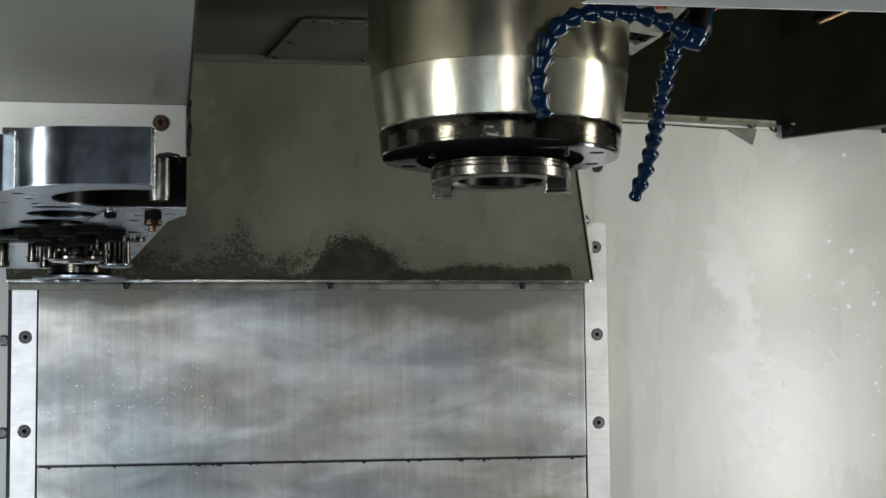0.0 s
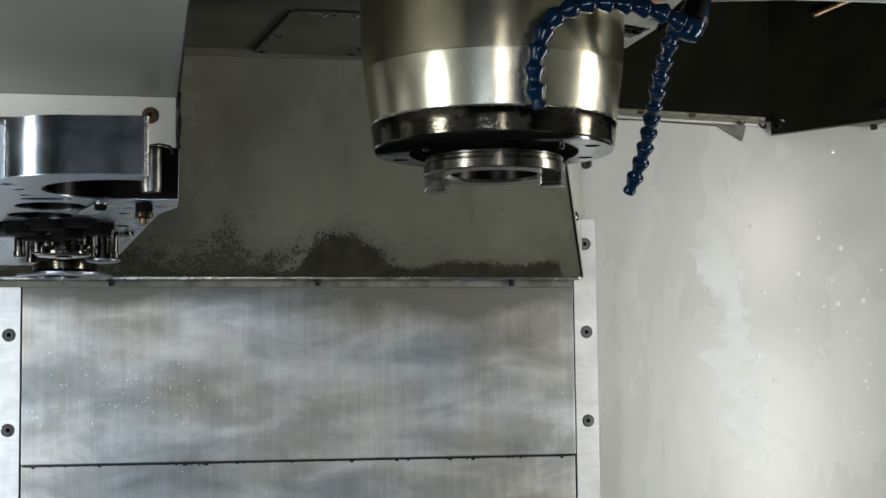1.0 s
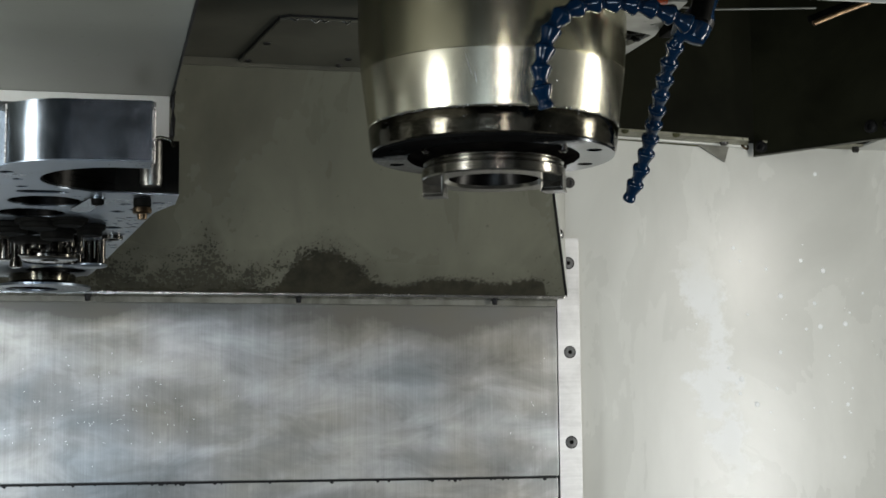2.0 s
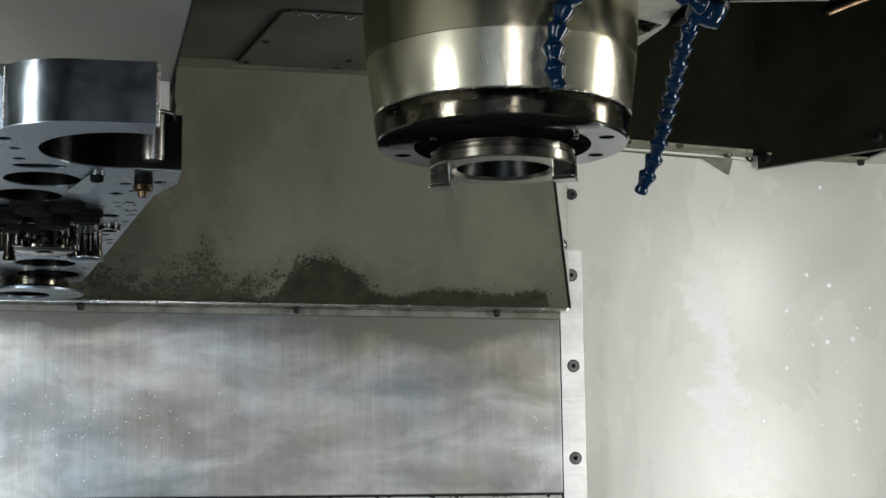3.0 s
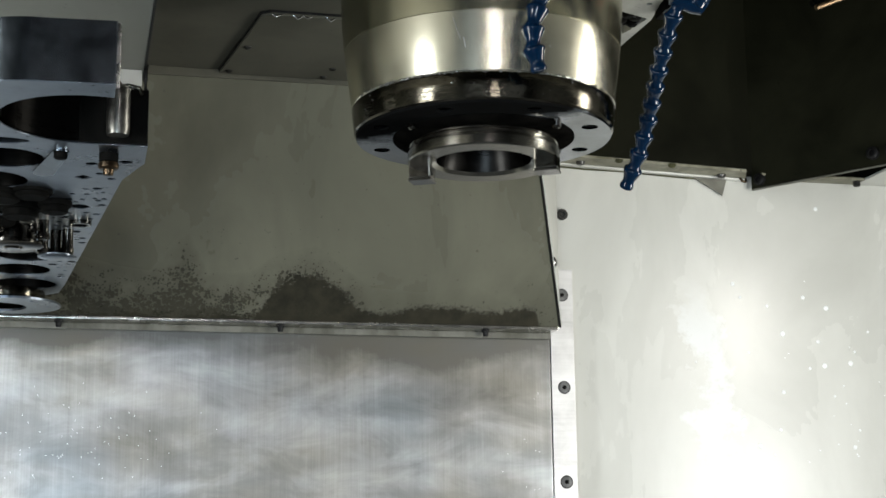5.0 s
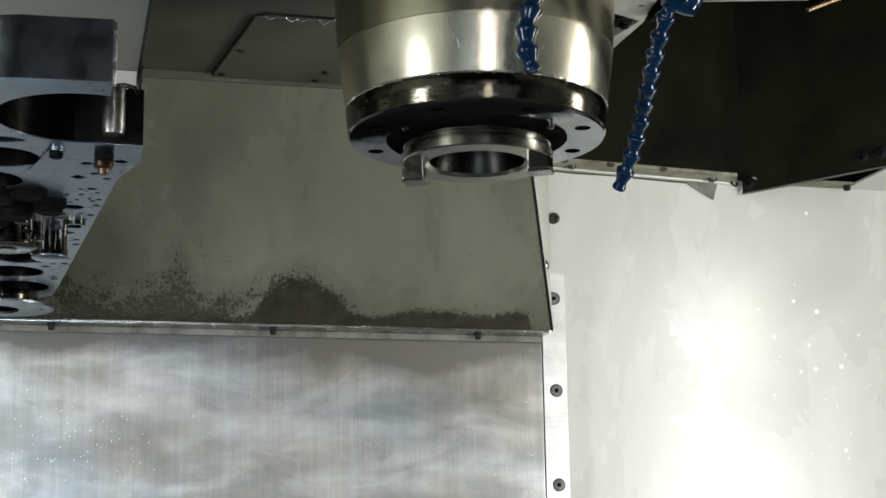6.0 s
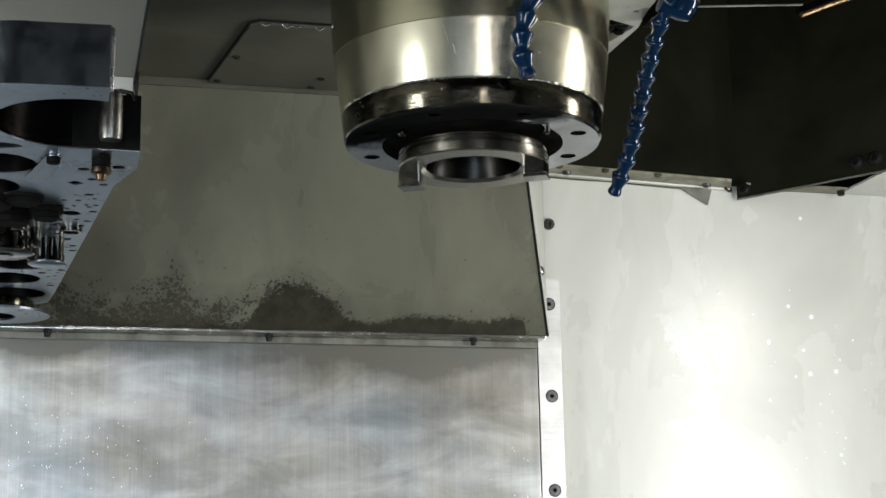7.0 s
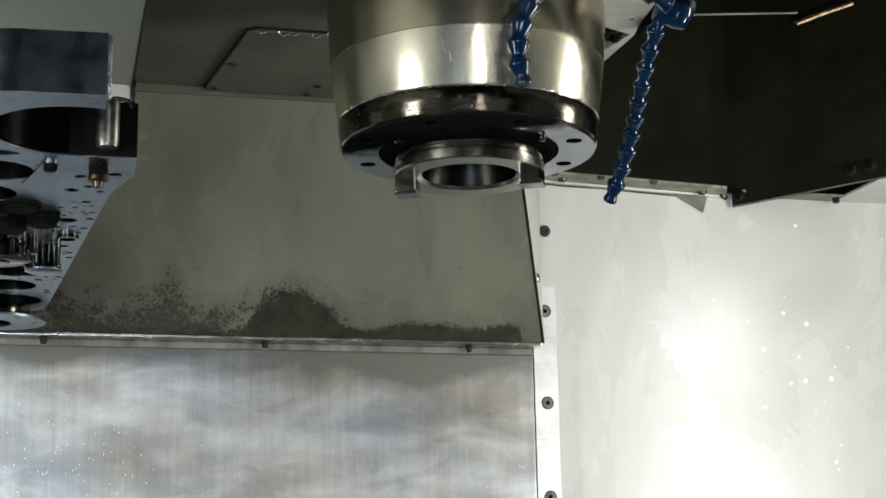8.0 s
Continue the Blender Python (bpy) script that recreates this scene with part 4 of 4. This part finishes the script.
for x, y, r, z in ((-0.668 + 0.026, -0.528, 0.0055, 1.262), (-0.668 - 0.012, -0.545, 0.0060, 1.264), (-0.650, -0.545, 0.0050, 1.266), (-0.690, -0.540, 0.0055, 1.258), (-0.632, -0.487, 0.0060, 1.2565), (-0.6215, -0.492, 0.0058, 1.2565),
                   (-0.643, -0.492, 0.0055, 1.2565), (-0.708, -0.520, 0.0060, 1.2560), (-0.738, -0.500, 0.0060, 1.2530), (-0.655, -0.556, 0.0070, 1.270), (-0.700, -0.470, 0.006, 1.2545), (-0.675, -0.560, 0.0045, 1.2725)):
    part("stud", turned([(0.0, z), (r * 0.75, z), (r, z + 0.0012), (r, z + 0.006), (r * 0.86, z + 0.0066), (r * 0.86, Z0 - 0.0009)], 18, m=Matrix.Translation((x, y, 0))), STUD, arm, smooth=35)
part("stud_disc", turned([(0.0, 1.2545), (0.014, 1.2545), (0.0165, 1.2555), (0.0165, 1.2570), (0.0, 1.2572)], 32, m=Matrix.Translation((-0.631, -0.484, 0))), ARM_FACE, arm, smooth=35)
part("cup", turned([(0.0072, 1.2760), (0.0098, 1.2760), (0.0098, Z0)], 20, m=Matrix.Translation((-0.611, -0.529, 0))), STUD, arm, smooth=35)
# dark bar added to stand in for a shaded recess
part("recess_bar", block((-0.79, -0.575, 1.2725), (-0.650, -0.548, 1.2795), 0.002), BORE, arm, "oily dark bar added for the dark of a recess")

# ---------- lamps on the side walls and added light bars ---
def led_bar(at, width, height, label):
    ob = thing("light_bar", at, label, "lamp", "work lamps of the enclosure")
    part("housing", block((-width / 2 - 0.02, -height / 2 - 0.02, -0.05), (width / 2 + 0.02, height / 2 + 0.02, -0.012), 0.004), PAINT_WHITE, ob)
    part("mount", block((-0.02, -0.03, -0.26), (0.02, 0.03, -0.05)), PAINT_WHITE, ob)
    part("diffuser", block((-width / 2, -height / 2, -0.0118), (width / 2, height / 2, -0.006), 0.001), LED, ob, "glowing diffuser")
    return ob


def facing(eye, target):
    return look(eye, target) @ pose(0, 0, 0, 180)


led_bar(facing((0.635, -0.83, 1.415), (-0.15, -0.45, 1.415)), 0.15, 0.22, "small work lamp on the enclosure wall")
led_bar(facing((0.635, -0.83, 1.00), (-0.15, -0.45, 1.00)), 0.22, 0.42, "broad lamp added for the low glow on the wall")
led_bar(facing((-1.215, -1.15, 1.20), (-0.45, -0.55, 1.20)), 0.19, 0.64, "upright work lamp on the enclosure wall")
# bar added in place of a bright door gap
led_bar(facing((-0.43, -2.52, 1.28), (-0.35, 0.0, 1.2)), 0.03, 0.60, "narrow light bar added for the streak on the spindle")

# ---------- droplets ----------
def droplets(name, spots, normal, material, label, drawn=1.0):
    bm = bmesh.new()
    for x, y, z, r in spots:
        m = Matrix.Translation((x, y, z)) @ normal @ Matrix.Diagonal((r, r * drawn, r * 0.22, 1))
        turned([(0.0, 1.0), (0.5, 0.86), (0.87, 0.5), (1.0, 0.0)], 10, bm, m)
    return tagged(part(name, bm, material, None, label, 80), category="droplets", kind="stuff")


WATER = bpy.data.materials.new("whitened_coolant_drop")
WATER.use_nodes = True
wb = WATER.node_tree.nodes["Principled BSDF"]
# white base stands in for the bright glints on the drops
wb.inputs["Base Color"].default_value = (0.9, 0.92, 0.9, 1)
wb.inputs["Roughness"].default_value = 0.25
wb.inputs["Coat Weight"].default_value = 0.6
BEAD = plastic("clear_oil_bead", (0.10, 0.10, 0.09), 0.10)
BEAD.node_tree.nodes["Principled BSDF"].inputs["Specular IOR Level"].default_value = 1.0
BEAD.node_tree.nodes["Principled BSDF"].inputs["Coat Weight"].default_value = 1.0
rng = random.Random(11)
wall_spots = [(x, 0.0399, z, rng.choice((0.0024, 0.003, 0.0038))) for x, z in [(0.325, 1.203), (0.388, 1.24), (0.361, 1.334), (0.38, 1.273), (0.328, 1.283), (0.395, 1.32), (0.307, 1.321), (0.366, 1.236), (0.427, 1.244), (0.426, 1.129), (0.265, 1.165), (0.287, 1.13), (0.318, 1.152), (0.262, 1.145), (0.258, 1.35), (0.388, 1.46), (0.418, 1.055), (0.246, 1.181)]]
wall_spots += [(rng.gauss(0.42, 0.08), 0.0399, rng.gauss(1.20, 0.08), rng.choice((0.001, 0.0014, 0.002))) for k in range(30)]
droplets("coolant_droplets", wall_spots, pose(0, 0, 0, 90), WATER, "coolant droplets stuck to the white wall, whitened for their glints")
cover_spots = [(rng.gauss(-0.60, 0.07), -0.0059, rng.gauss(1.12, 0.035), rng.choice((0.0003, 0.0004, 0.0006))) for k in range(230)]
cover_spots += [(rng.uniform(-0.10, -0.03), -0.0059, rng.uniform(1.06, 1.2), rng.choice((0.0003, 0.0004, 0.0006))) for k in range(30)]
droplets("coolant_droplets", cover_spots, pose(0, 0, 0, 90), WATER, "small coolant droplets running down the brushed steel cover", 2.0)
ring_spots = []
for k in range(150):
    a = radians(rng.uniform(190, 350))
    top = rng.random() < 0.85
    z = 1.3742 + rng.uniform(0, 0.0012) if top else rng.uniform(1.356, 1.374)
    ring_spots.append((a, z, rng.choice((0.0006, 0.0009, 0.0013)) * (1.0 if top else 0.8)))
bm = bmesh.new()
for a, z, size in ring_spots:
    m = Matrix.Translation((SX + (0.1171 - 0.117 * max(0.0, 1.3735 - z)) * math.cos(a), SY + (0.1171 - 0.117 * max(0.0, 1.3735 - z)) * math.sin(a), z)) @ pose(0, 0, 0, 0, 0, math.degrees(a)) @ pose(0, 0, 0, 0, 90, 0) @ Matrix.Diagonal((size, size, size * 0.6, 1))
    turned([(0.0, 1.0), (0.5, 0.86), (0.87, 0.5), (1.0, 0.0)], 8, bm, m)
tagged(part("coolant_droplets", bm, BEAD, None, "coolant beads along the rim of the spindle flange", 80), category="droplets", kind="stuff")
drips = []
for k in range(40):
    drips.append((rng.uniform(-0.73, -0.03), -0.0022, 1.0345 - rng.uniform(0, 0.0022), rng.choice((0.0012, 0.0018, 0.0026))))
droplets("oil_drips", drips, pose(0, 0, 0, 90), RUBBER, "dark oil drips hanging under the cover seam")
